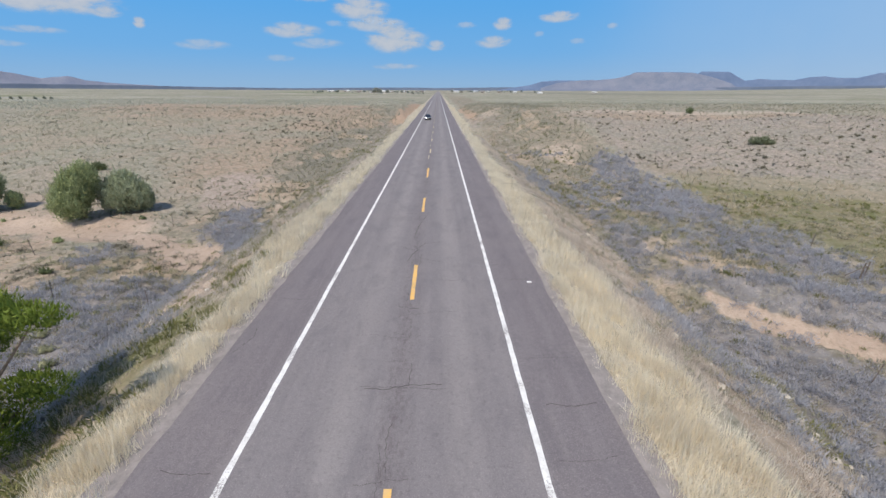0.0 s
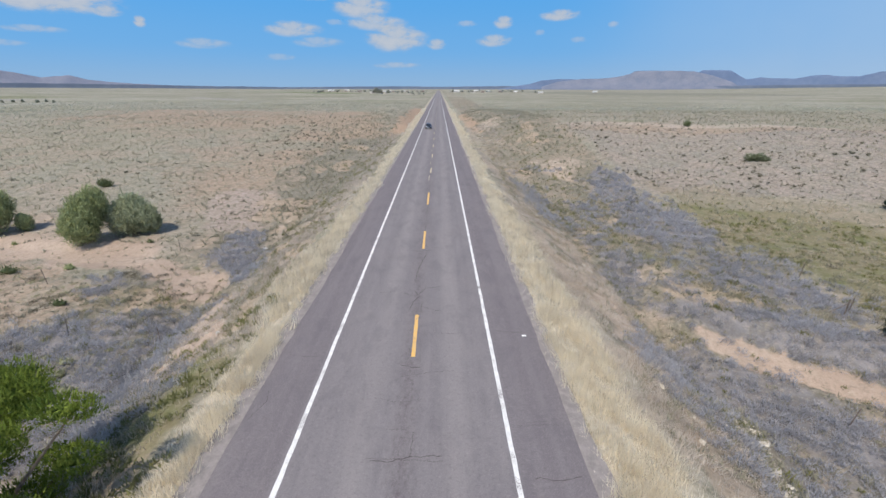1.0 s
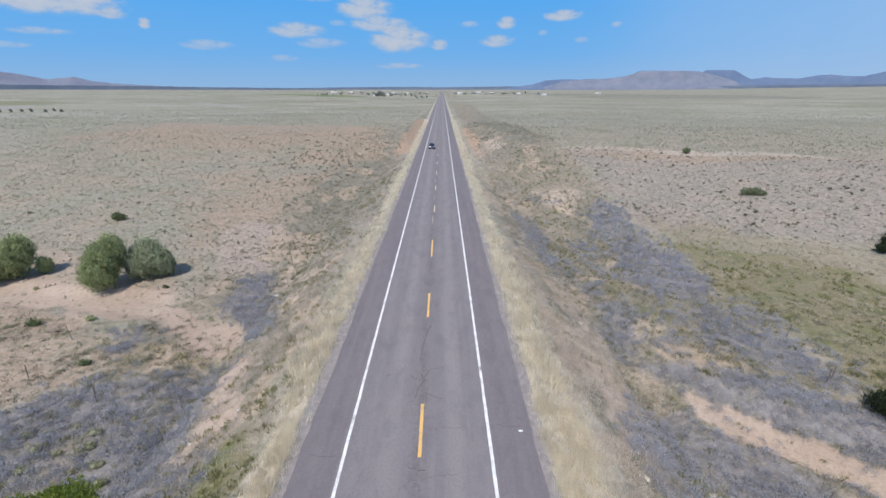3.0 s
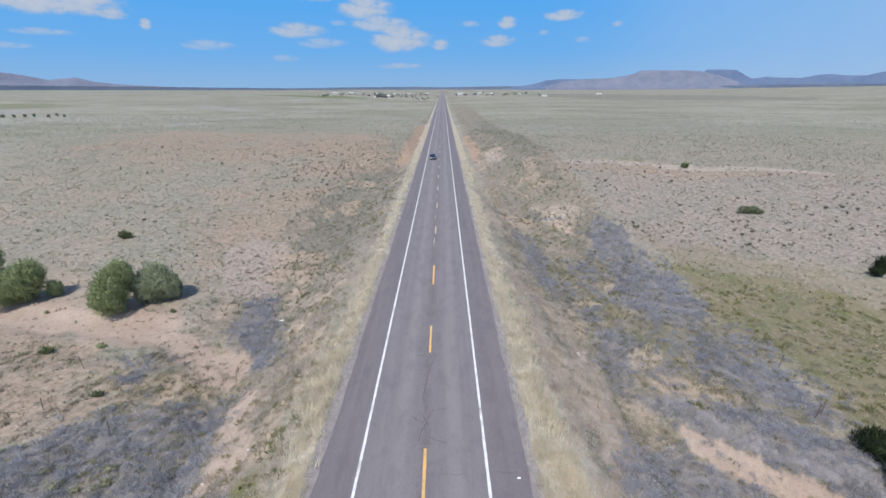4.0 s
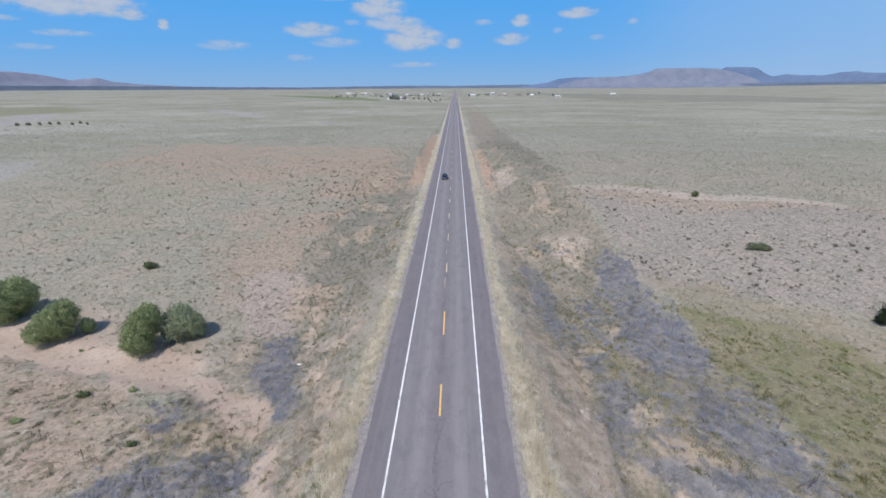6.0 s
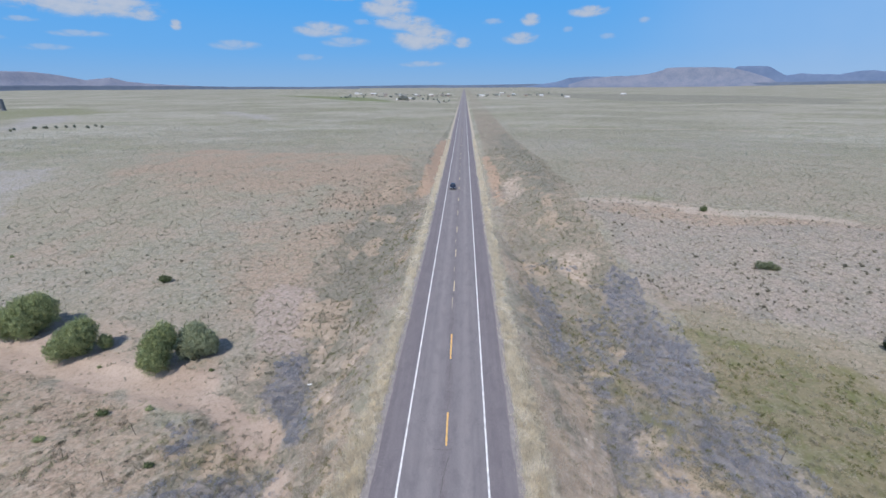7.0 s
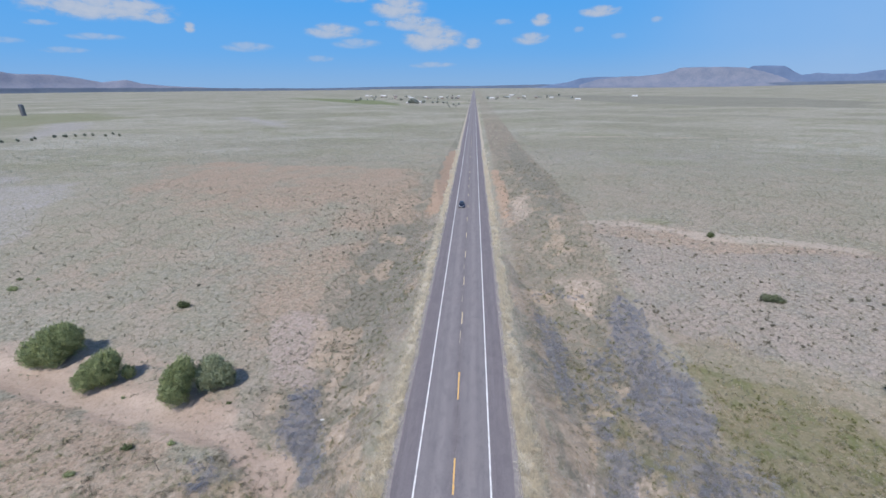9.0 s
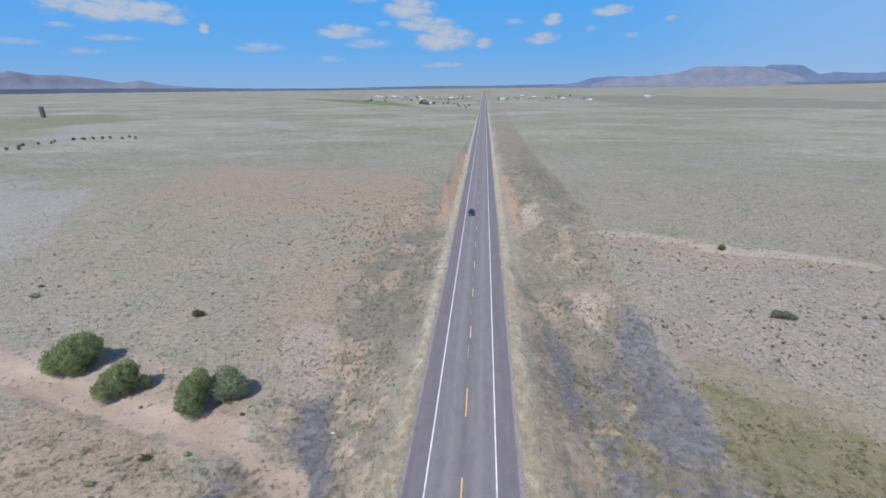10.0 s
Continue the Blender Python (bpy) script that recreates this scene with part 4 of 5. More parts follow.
def rowside(x, y):
    m = masks(x, y)
    return np.clip(m["row"] + m["grey"] * .6, 0, 1) * (1 - m["sand"]) * (1 - .85 * m["lilac"]) * (1 - .8 * m["pale"]) * (1 - .8 * m["brush"]) * (.15 + .6 * ss(.36, .64, fbm(x / 2.4, y / 3.0, 94)))


x, y = scatter(24000, -32, 32, 14, 210, rowside)
mounds("roadside_tufts", x, y, .30, .24, 14, .13, M["tuft"], "dark grey-green weed tufts on the land beside the road", "weeds")


def plain(x, y):
    m = masks(x, y)
    return (1 - m["sand"] * (.62 + .3 * (x > 0))) * (1 - .7 * m["brush"]) * (1 - .75 * m["bench"]) * (1 - .25 * m["pink"]) * ss(12, 18, np.abs(x)) * (1 - ss(110, 150, np.abs(x))) * (1 - ss(140, 190, y)) * (.30 + .46 * ss(.30, .70, fbm(x / 3.2, y / 3.2, 90)))


x, y = scatter(78000, -150, 150, 14, 190, plain)
mounds("bunch_grass", x, y, .20, .17, 8, .13, M["tuft"], "grey-green bunch grass scattered over the plain", "grass")
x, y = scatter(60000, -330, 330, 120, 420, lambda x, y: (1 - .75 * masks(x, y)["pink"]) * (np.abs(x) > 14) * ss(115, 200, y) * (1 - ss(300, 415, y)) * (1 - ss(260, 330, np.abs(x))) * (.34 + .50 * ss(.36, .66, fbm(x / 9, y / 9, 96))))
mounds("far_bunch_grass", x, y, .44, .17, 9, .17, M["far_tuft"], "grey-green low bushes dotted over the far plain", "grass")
x, y = scatter(26000, 29, 170, 44, 122, lambda x, y: masks(x, y)["bench"] * (.30 + .2 * ss(.38, .62, fbm(x / 2.5, y / 2.5, 98))))
mounds("bench_tufts", x, y, .16, .11, 9, .10, M["tuft_bench"], "brown-grey tufts covering the pale bench", "grass")


# ---- shrubs and trees ----
def leaf_cloud(lobes, per, size, core=.72, seed=1):
    """Triangles for a crown: small leaf sprays over lobes (x, y, z, rx, ry, rz), with a lumpy dark inside."""
    g = np.random.default_rng(seed)
    V = []
    for x, y, z, rx, ry, rz in lobes:
        n = int(per * (rx * ry + rx * rz + ry * rz) / 3)
        d = g.normal(0, 1, (n, 3))
        d /= np.linalg.norm(d, axis=1)[:, None]
        lump = .58 + .74 * fbm(d[:, 0] * 5.0 + x * 3 + 9, d[:, 1] * 5.0 + d[:, 2] * 5.4 + y, seed, 3)
        r = lump * (1 - .34 * g.uniform(0, 1, n) ** 2) * (1 + .16 * (g.uniform(0, 1, n) > .90))
        c = d * r[:, None] * np.array([rx, ry, rz]) + np.array([x, y, z])
        out = d + g.normal(0, .38, (n, 3)) + np.array([0, 0, .25])
        out /= np.linalg.norm(out, axis=1)[:, None]
        side = np.cross(out, g.normal(0, .35, (n, 3)) + np.array([0, 0, 1.0]))
        side /= np.linalg.norm(side, axis=1)[:, None]
        up = np.cross(side, out) + out * .35
        up *= np.sign(up[:, 2:3] + .3)
        stand = g.uniform(0, 1, (n, 1)) < .35
        up = np.where(stand, d * .9 + np.array([0, 0, 1.1]) + g.normal(0, .25, (n, 3)), up)
        s = size * g.uniform(.5, 1.5, n)[:, None]
        tri = np.stack([c - side * s * .45, c + side * s * .45, c + up * s * 1.7], 1)
        V.append(tri[tri[:, :, 2].min(axis=1) > -.1])
    V = np.concatenate(V)
    verts, faces = V.reshape(-1, 3), np.arange(len(V) * 3).reshape(-1, 3)
    bm = bmesh.new()
    for x, y, z, rx, ry, rz in lobes:
        got = bmesh.ops.create_icosphere(bm, subdivisions=2, radius=1, matrix=Matrix.LocRotScale((x, y, z), None, (rx * core * .86, ry * core * .86, rz * core * .86)))
        for v in got["verts"]:
            v.co += Vector([random.uniform(-.1, .1) * rx for _ in range(3)])
            v.co.z = max(v.co.z, .02)
    cv = np.array([v.co[:] for v in bm.verts])
    bm.verts.index_update()
    cf = np.array([[v.index for v in f.verts] for f in bm.faces])
    bm.free()
    return np.concatenate([verts, cv]), np.concatenate([faces, cf + len(verts)])


def bush(kind, x, y, lobes, mat, label, category, per=900, size=.16, seed=1, trunks=3, group="", core=.72):
    top = tagged(empty(kind, x, y), label, category, group)
    for i in range(trunks):
        L = lobes[i % len(lobes)]
        bm = bmesh.new()
        mid = (L[0] * .45 + random.uniform(-.1, .1), L[1] * .45, L[2] * .5)
        thick = .16 if trunks < 8 else .085
        tube(bm, (random.uniform(-.15, .15), random.uniform(-.15, .15), -.25), mid, thick, thick * .7)
        tube(bm, mid, (L[0], L[1], L[2] * .95), thick * .7, thick * .3)
        part("trunk" if i == 0 else "limb", bm, M["bark"], top)
    v, f = leaf_cloud(lobes, per, size, core, seed)
    ob = new("crown", mesh_of("crown", v, f, mat))
    ob.parent = top
    return top


bush("juniper_bush", -66.3, 56.6, [(-1.7, -1.2, 2.0, 2.1, 2.2, 2.3), (.2, .2, 2.9, 2.4, 2.5, 2.9), (1.7, 1.4, 3.2, 2.1, 2.3, 2.9), (-.6, 1.6, 2.6, 2.1, 2.2, 2.5), (.9, -.9, 2.1, 2.0, 2.1, 2.3)],
     M["juniper"], "large dense green juniper bush on bare sandy soil", "bush", per=2300, size=.105, seed=3, group="junipers by the track")
bush("juniper_bush", -53.9, 51.7, [(-1.5, -1.1, 1.4, 1.7, 1.8, 1.7), (.3, .2, 2.4, 2.0, 2.1, 2.5), (1.1, .8, 3.2, 1.6, 1.7, 2.2), (-.6, -.2, 2.1, 1.8, 1.9, 2.1), (2.9, 1.6, 1.0, .9, .9, 1.1)],
     M["juniper"], "irregular green juniper bush with a side shoot on sand", "bush", per=2300, size=.105, seed=5, group="junipers by the track")
bush("juniper_bush", -39.7, 49.3, [(-.3, -.9, 1.9, 1.9, 2.0, 2.0), (-.1, .3, 3.2, 1.8, 1.8, 2.3), (.5, 1.0, 4.1, 1.4, 1.5, 2.0), (-.7, .2, 2.5, 1.7, 1.8, 2.1)],
     M["juniper"], "tall upright green juniper bush beside a greyer one", "bush", per=2300, size=.105, seed=7, group="junipers by the track")
bush("juniper_bush", -36.8, 52.2, [(-.5, -.3, 1.9, 2.0, 2.0, 2.1), (.8, .3, 2.0, 1.9, 1.9, 2.1), (.1, .6, 2.9, 1.6, 1.7, 2.0), (1.7, .5, 1.7, 1.5, 1.4, 1.7), (2.1, .4, 1.2, 1.2, 1.2, 1.2)],
     M["juniper_grey"], "rounded grey-green juniper bush on the sandy bank", "bush", per=2300, size=.105, seed=9, group="junipers by the track")
bush("willow_tree", -13.6, 11.5, [(.8, 1.5, 5.2, 1.4, 1.2, .8), (-.4, 2.7, 4.7, 1.3, 1.2, .7), (-1.5, .5, 5.4, 1.7, 1.4, .9), (0, -.6, 4.2, 1.7, 1.4, .8), (1.7, -.9, 4.6, 1.0, .8, .5), (4.3, .1, 6.1, 1.1, .6, .3), (2.5, 1.2, 3.0, 1.1, .8, .45),
      (-2.5, 2.3, 4.2, 1.5, 1.3, .7), (1.5, .3, 2.0, 1.2, 1.1, .5), (2.9, -1.0, 5.9, 1.2, .7, .35), (2.7, -1.3, 3.2, 1.2, .9, .5), (-2.8, -1.2, 4.6, 1.5, 1.4, .8), (-1.6, 3.4, 3.4, 1.6, 1.3, .8), (-3.4, .8, 3.3, 1.7, 1.5, .9), (-.8, 1.4, 3.0, 1.5, 1.3, .8), (.4, -2.2, 2.6, 1.5, 1.3, .7), (-2.2, -2.6, 3.0, 1.6, 1.4, .8)],
     M["willow"], "bright yellow-green leafy tree growing in the wash", "tree", per=4300, size=.055, seed=11, trunks=12, core=.36)
bush("willow_tree", -14.0, 7.0, [(.2, .6, 3.2, 1.6, 1.4, .9), (-1.4, -.4, 3.6, 1.6, 1.4, .9), (1.5, -.6, 2.5, 1.4, 1.2, .8), (.9, 1.6, 2.3, 1.4, 1.2, .7), (-1.2, 1.6, 2.6, 1.6, 1.3, .8), (2.2, .8, 1.6, 1.2, 1.1, .7), (0, -1.6, 2.4, 1.5, 1.2, .8)],
     M["willow"], "lower bright green leafy tree crowding the roadside bank", "tree", per=4000, size=.055, seed=12, trunks=8, core=.5)
bush("dark_bush", 33.4, 24.2, [(-.9, 1.3, .6, 1.4, 1.5, .9), (.7, .4, .9, 1.8, 1.6, 1.1), (-1.0, -1.2, .6, 1.5, 1.5, .9), (1.2, -1.4, .8, 1.8, 1.6, 1.1), (2.4, .6, .9, 1.7, 1.6, 1.1)],
     M["shade_leaf"], "low spreading dark green bush beside the sandy wash", "bush", per=1500, size=.10, seed=13, trunks=4, core=.74)
bush("shrub", 54.5, 73.2, [(-.7, .3, .5, 1.0, .9, .6), (.3, -.1, .6, .9, .8, .6), (1.2, -.4, .35, .8, .7, .40)], M["bench_leaf"], "low spreading green shrub on the pale bench", "shrub", per=2000, seed=15, size=.09)
bush("shrub", 55.0, 96.6, [(0, 0, .5, .8, .7, .6)], M["dark_leaf"], "small dark round shrub on the pale bench", "shrub", seed=16, size=.12)
bush("shrub", -55.2, 73.0, [(-.2, 0, .6, .9, .8, .7), (.5, .2, .45, .7, .7, .5)], M["dark_leaf"], "small dark green shrub alone on the plain", "shrub", seed=17, size=.12)
for i, (x, y, s) in enumerate([(-95.2, 76.6, .9), (-97.5, 80.5, .5), (-93.6, 80.8, .4), (-41.0, 40.2, .7), (-44.6, 36.0, .55), (-32.5, 48.6, .35), (-49.0, 49.3, .3), (-30.2, 33.2, .5), (-36.0, 41.3, .45)]):
    bush("shrub", x, y, [(-.2 * s, 0, .45 * s, .9 * s, .8 * s, .6 * s), (.5 * s, .2 * s, .35 * s, .7 * s, .7 * s, .45 * s)], M["dark_leaf"] if i % 2 else M["juniper"],
         "small dark scrub clump on sandy soil", "shrub", per=700, seed=20 + i, size=.09, trunks=1, group="scrub clumps")


for i in range(44):
    x, y = random.gauss(-25.5, 3.2), random.gauss(22.5, 2.6)
    s = random.uniform(.2, .46)
    bush("shrub", x, y, [(-.2 * s, 0, .4 * s, .9 * s, .8 * s, .5 * s), (.5 * s, .3 * s, .3 * s, .7 * s, .7 * s, .4 * s)], M["mound"],
         "low grey-green weed clump among dead brush", "shrub", per=900, seed=400 + i, size=.07, trunks=1, group="weed clumps in the wash")


bush("shrub", 59.0, 53.4, [(-.9, -.4, .5, .9, .8, .6), (.3, .2, 1.2, 1.0, .9, 1.2), (1.2, .3, .8, 1.0, .9, .9)], M["shade_leaf"], "dark dense shrub at the edge of the hollow", "shrub", per=1400, seed=18, size=.10)

# dark dots of low scrub over the flats
dot = bush("scrub_clump", 70.0, 70.0, [(0, 0, .18, .34, .32, .22)], M["scrub_leaf"], "small dark low scrub clump on the pale bench", "shrub", per=1100, size=.07, seed=60, trunks=0, group="scrub on the bench")
placed = 0
while placed < 285:
    x, y = random.uniform(30, 130), random.uniform(60, 118)
    w = float(poly(np.array([x]), np.array([y]), BENCH, 1.5)[0])
    if random.random() < w * (.35 + .65 * float(fbm(np.array([x / 9]), np.array([y / 9]), 66)[0] > .48)):
        s = random.uniform(.3, .7) if random.random() < .85 else random.uniform(.7, 1.15)
        m = pose(x, y, float(terrain(x, y)), 0, 0, random.uniform(0, 360)) @ Matrix.Diagonal((s * random.uniform(.8, 1.3), s, s * .8, 1))
        c = copy_thing(dot, pose(0, 0, 0))
        c.matrix_basis = m
        placed += 1
k = 260
x = np.where(np.arange(k) % 3 > 0, rng.normal(-34, 9, k), rng.uniform(-110, -26, k))
y = np.where(np.arange(k) % 3 > 0, rng.normal(118, 16, k), rng.uniform(66, 150, k))
keep = x < -14
bx, by = rng.uniform(29, 150, 4200), rng.uniform(56, 119, 4200)
on = (rng.uniform(0, 1, 4200) < .28 * poly(bx, by, BENCH, 2.5) * (.35 + .65 * (fbm(bx / 8, by / 8, 67) > .5)))
mounds("low_scrub", bx[on], by[on], .27, .20, 22, .11, M["scrub_leaf"], "small dark scrub clumps dotted over the pale bench", "shrub")
mounds("low_scrub", x[keep], y[keep], .36, .27, 26, .13, M["scrub_leaf"], "small dark scrub clumps dotted over the reddish flat", "shrub")


def clumps(count, x0, x1, y0, y1, shape, seed, tall, mat, label):
    """Low weed clumps in patches inside a polygon, one mesh."""
    cx, cy = rng.uniform(x0, x1, count), rng.uniform(y0, y1, count)
    on = rng.uniform(0, 1, count) < poly(cx, cy, shape, 2.0) * (.08 + .92 * ss(.46, .6, fbm(cx / 3.5, cy / 3.0, seed)))
    blades("weed_clumps", cx[on], cy[on], 60, tall, .20, .016, .9, mat, label, "weeds")


LEFT_FLAT = [(-62, 44), (-40, 42), (-24, 41), (-17, 36), (-15, 26), (-30, 20), (-46, 22), (-62, 30)]
RIGHT_FLAT = [(15, 60), (30, 66), (34, 46), (44, 40), (60, 40), (60, 24), (38, 22), (22, 34), (15, 44)]
clumps(1500, -62, -15, 20, 45, LEFT_FLAT, 150, .30, M["scrub_leaf"], "dark low weed clumps on the sandy flat")
clumps(1500, -62, -15, 20, 45, LEFT_FLAT, 152, .34, M["mound"], "pale green low weed clumps on the sandy flat")
clumps(1800, 15, 60, 22, 66, RIGHT_FLAT, 154, .32, M["scrub_leaf"], "dark low weed clumps in the hollow")
clumps(1800, 15, 60, 22, 66, RIGHT_FLAT, 156, .34, M["sage"], "pale dry weed clumps in the hollow")
BANK_SIDE = [(-33, 58), (-22, 66), (-14, 62), (-13, 44), (-20, 42), (-28, 50)]
clumps(420, -34, -12, 42, 67, BANK_SIDE, 158, .32, M["scrub_leaf"], "dark low weed clumps beside the sandy track")


# ---- fences ----
def t_post(x, y, tall=1.35, tilt=0.0):
    top = tagged(empty("fence_post", x, y), "thin rusty steel fence post standing in weeds", "fence post", "fence posts")
    bm = bmesh.new()
    box(bm, -.025, -.006, -.3, .025, .006, tall)
    box(bm, -.006, .006, -.3, .006, .04, tall)
    ob = part("post", bm, M["steel"], top)
    bm = bmesh.new()
    box(bm, -.03, -.012, tall - .25, .03, -.006, tall - .02)
    part("post_tip", bm, M["steel"], top)
    top.matrix_world = top.matrix_world @ pose(0, 0, 0, tilt, tilt * .7, random.uniform(0, 90))
    return top


for x, y, tall, tilt in ((32.9, 35.6, 1.4, 3), (23.9, 20.2, 1.4, 8), (-18.6, 27.9, 1.5, -6), (-25.6, 28.6, 1.4, 4), (-34.5, 37.2, 1.5, -5), (31.6, 45.2, 1.4, 2), (30.8, 54.6, 1.4, -3), (-27.5, 46.0, 1.4, 3), (-33.5, 31.5, 1.3, 5)):
    t_post(x, y, tall, tilt)
brace = tagged(empty("fence_brace", 30.4, 28.9), "weathered wooden corner brace of an old fence", "fence brace")
for name, a, b, r in (("post", (.35, 0, -.4), (.55, .1, 1.5), .05), ("post", (1.0, .35, -.4), (1.15, .4, 1.45), .045), ("rail", (-1.1, -.35, .75), (.5, .08, 1.2), .035), ("rail", (.52, .1, 1.15), (1.12, .4, 1.1), .03)):
    part(name, tube(bmesh.new(), a, b, r, r * .9, 8), M["post"], brace)


# ---- stones on the bank ----
def stone(x, y, s, seed):
    s *= .55
    r = random.Random(seed)
    bm = bmesh.new()
    bmesh.ops.create_icosphere(bm, subdivisions=2, radius=1)
    for v in bm.verts:
        k = 1 + .35 * noise.noise(v.co * 1.3 + Vector((seed, 0, 0))) + .12 * noise.noise(v.co * 3.1)
        v.co = Vector((v.co.x * s * 1.2, v.co.y * s * .8, v.co.z * s * .5)) * k
        v.co = Vector([round(c / (s * .22)) * s * .22 * .35 + c * .65 for c in v.co])
    ob = part("stone", bm, M["stone"], None)
    ob.matrix_world = pose(x, y, float(terrain(x, y)) + s * .12, r.uniform(-20, 20), r.uniform(-20, 20), r.uniform(0, 360))
    return tagged(ob, "pale broken limestone block lying on the bank", "stone", "riprap stones")


STONES = [(16.9, 20.1, .38), (17.4, 19.5, .42), (16.6, 19.2, .3), (17.2, 18.7, .45), (16.4, 18.3, .3), (17.6, 18.2, .35), (16.8, 17.6, .5), (16.1, 17.3, .33), (15.7, 16.3, .4), (16.2, 15.9, .45), (15.4, 15.4, .5),
          (16.0, 15.0, .3), (15.6, 14.4, .36), (15.0, 14.1, .42), (15.5, 13.5, .4), (14.9, 13.0, .3), (17.9, 19.1, .25), (12.3, 20.6, .25), (12.0, 18.8, .3), (12.7, 17.2, .28), (12.2, 15.6, .25), (13.2, 23.4, .22),
          (12.8, 27.5, .22), (14.1, 36.6, .3), (14.6, 35.9, .25), (13.6, 37.7, .26), (14.9, 37.3, .22), (-14.6, 22.6, .26), (-13.2, 24.8, .2), (-16.6, 19.4, .3), (-15.2, 18.2, .22)]
for i, (x, y, s) in enumerate(STONES):
    stone(x, y, s, i)
for i in range(46):
    y = random.uniform(12, 21)
    stone(16.2 + (y - 16) * .18 + random.gauss(0, .9), y, random.uniform(.08, .22), 100 + i)


def scrap(x, y, w, d, h, label, z=None):
    bm = box(bmesh.new(), -w / 2, -d / 2, 0, w / 2, d / 2, h, h * .3)
    for v in bm.verts:
        v.co.z += .12 * h * math.sin(v.co.x * 9) + .25 * v.co.x * h
    ob = part("litter", bm, M["litter"])
    ob.matrix_world = pose(x, y, float(terrain(x, y)) + .02 if z is None else z, 6, 9, random.uniform(0, 60))
    return tagged(ob, label, "litter")


scrap(-18.1, 46.3, .7, .22, .1, "white scrap lying on the sandy bank")
scrap(5.35, 19.9, .22, .1, .04, "small white scrap on the asphalt shoulder", .003)
scrap(-12.2, 24.2, .2, .15, .1, "pale scrap on the embankment")


# ---- the car on the road ----
def car(x, y):
    top = tagged(empty("car", x, y, 0.0, 180), "dark blue sedan driving on the highway lane", "car")
    # half outline along the length: y, belt half width, height of lower edge, height of belt
    secs = [(-2.36, .70, .34, .62), (-2.25, .84, .26, .80), (-1.6, .91, .22, .92), (-.6, .93, .20, .93), (.5, .93, .20, .92), (1.3, .92, .22, .88), (1.95, .88, .26, .78), (2.28, .80, .30, .66), (2.38, .66, .36, .52)]
    bm = bmesh.new()
    rings = []
    for y0, w, lo, hi in secs:
        ring = [(-w * .9, lo), (-w, lo + .12), (-w, (lo + hi) / 2 + .05), (-w * .95, hi - .06), (-w * .80, hi), (0, hi + .035), (w * .80, hi), (w * .95, hi - .06), (w, (lo + hi) / 2 + .05), (w, lo + .12), (w * .9, lo)]
        rings.append([bm.verts.new((a, y0, b)) for a, b in ring])
    for r0, r1 in zip(rings[:-1], rings[1:]):
        for i in range(len(r0)):
            j = (i + 1) % len(r0)
            bm.faces.new((r0[i], r0[j], r1[j], r1[i]))
    bm.faces.new(rings[0])
    bm.faces.new(rings[-1][::-1])
    bmesh.ops.recalc_face_normals(bm, faces=bm.faces)
    body = part("body", bm, M["car_paint"], top, smooth=True)
    # roof
    bm = bmesh.new()
    lower = [(-.80, -1.75, .92), (.80, -1.75, .92), (.80, .95, .90), (-.80, .95, .90)]
    upper = [(-.60, -1.15, 1.42), (.60, -1.15, 1.42), (.60, .15, 1.44), (-.60, .15, 1.44)]
    lo, hi = [bm.verts.new(p) for p in lower], [bm.verts.new(p) for p in upper]
    for i in range(4):
        bm.faces.new((lo[i], lo[(i + 1) % 4], hi[(i + 1) % 4], hi[i]))
    bm.faces.new(hi)
    bmesh.ops.bevel(bm, geom=[e for e in bm.edges if all(v in hi for v in e.verts)], offset=.07, segments=3, profile=.5, affect="EDGES")
    bmesh.ops.recalc_face_normals(bm, faces=bm.faces)
    part("cabin", bm, M["car_paint"], top, smooth=False)

    def sheet(name, pts, mat, parent=top, label=""):
        b = bmesh.new()
        f = b.faces.new([b.verts.new(p) for p in pts])
        g = bmesh.ops.extrude_face_region(b, geom=[f])["geom"]
        f.normal_update()
        for v in g:
            if isinstance(v, bmesh.types.BMVert):
                v.co += f.normal * .012
        bmesh.ops.recalc_face_normals(b, faces=b.faces)
        return part(name, b, mat, parent, label)
    sheet("windscreen", [(-.70, .93, .955), (.70, .93, .955), (.565, .24, 1.40), (-.565, .24, 1.40)], M["car_glass"])
    sheet("rear_window", [(.68, -1.73, .97), (-.68, -1.73, .97), (-.55, -1.24, 1.38), (.55, -1.24, 1.38)], M["car_glass"])
    for s in (-1, 1):
        for a, b, c, d in ((-.30, .78, -.24, .18), (-1.52, -.36, -1.08, -.32)):
            sheet("side_window", [(s * .81, a, .96), (s * .81, b, .96), (s * .625, d, 1.38), (s * .625, c, 1.38)], M["car_glass"])
        sheet("headlight", [(s * .40, 2.33, .62), (s * .70, 2.27, .62), (s * .74, 2.20, .72), (s * .42, 2.27, .71)], M["lamp_glass"], top, "clear headlight")
        sheet("tail_light", [(s * .45, -2.34, .62), (s * .74, -2.27, .62), (s * .78, -2.22, .76), (s * .46, -2.28, .76)], M["steel"], top)
        b = box(bmesh.new(), s * .92 - .09, .62, .92, s * .92 + .09, .74, 1.04, .02)
        part("wing_mirror", b, M["car_paint"], top)
        for yy in (-1.42, 1.42):
            b = bmesh.new()
            tube(b, (s * .70, yy, .33), (s * .92, yy, .33), .33, .33, 20)
            tyre = part("tyre", b, M["tyre"], top)
            b = bmesh.new()
            tube(b, (s * .905, yy, .33), (s * .935, yy, .33), .21, .19, 14)
            part("rim", b, M["chrome"], tyre, "chrome wheel rim")
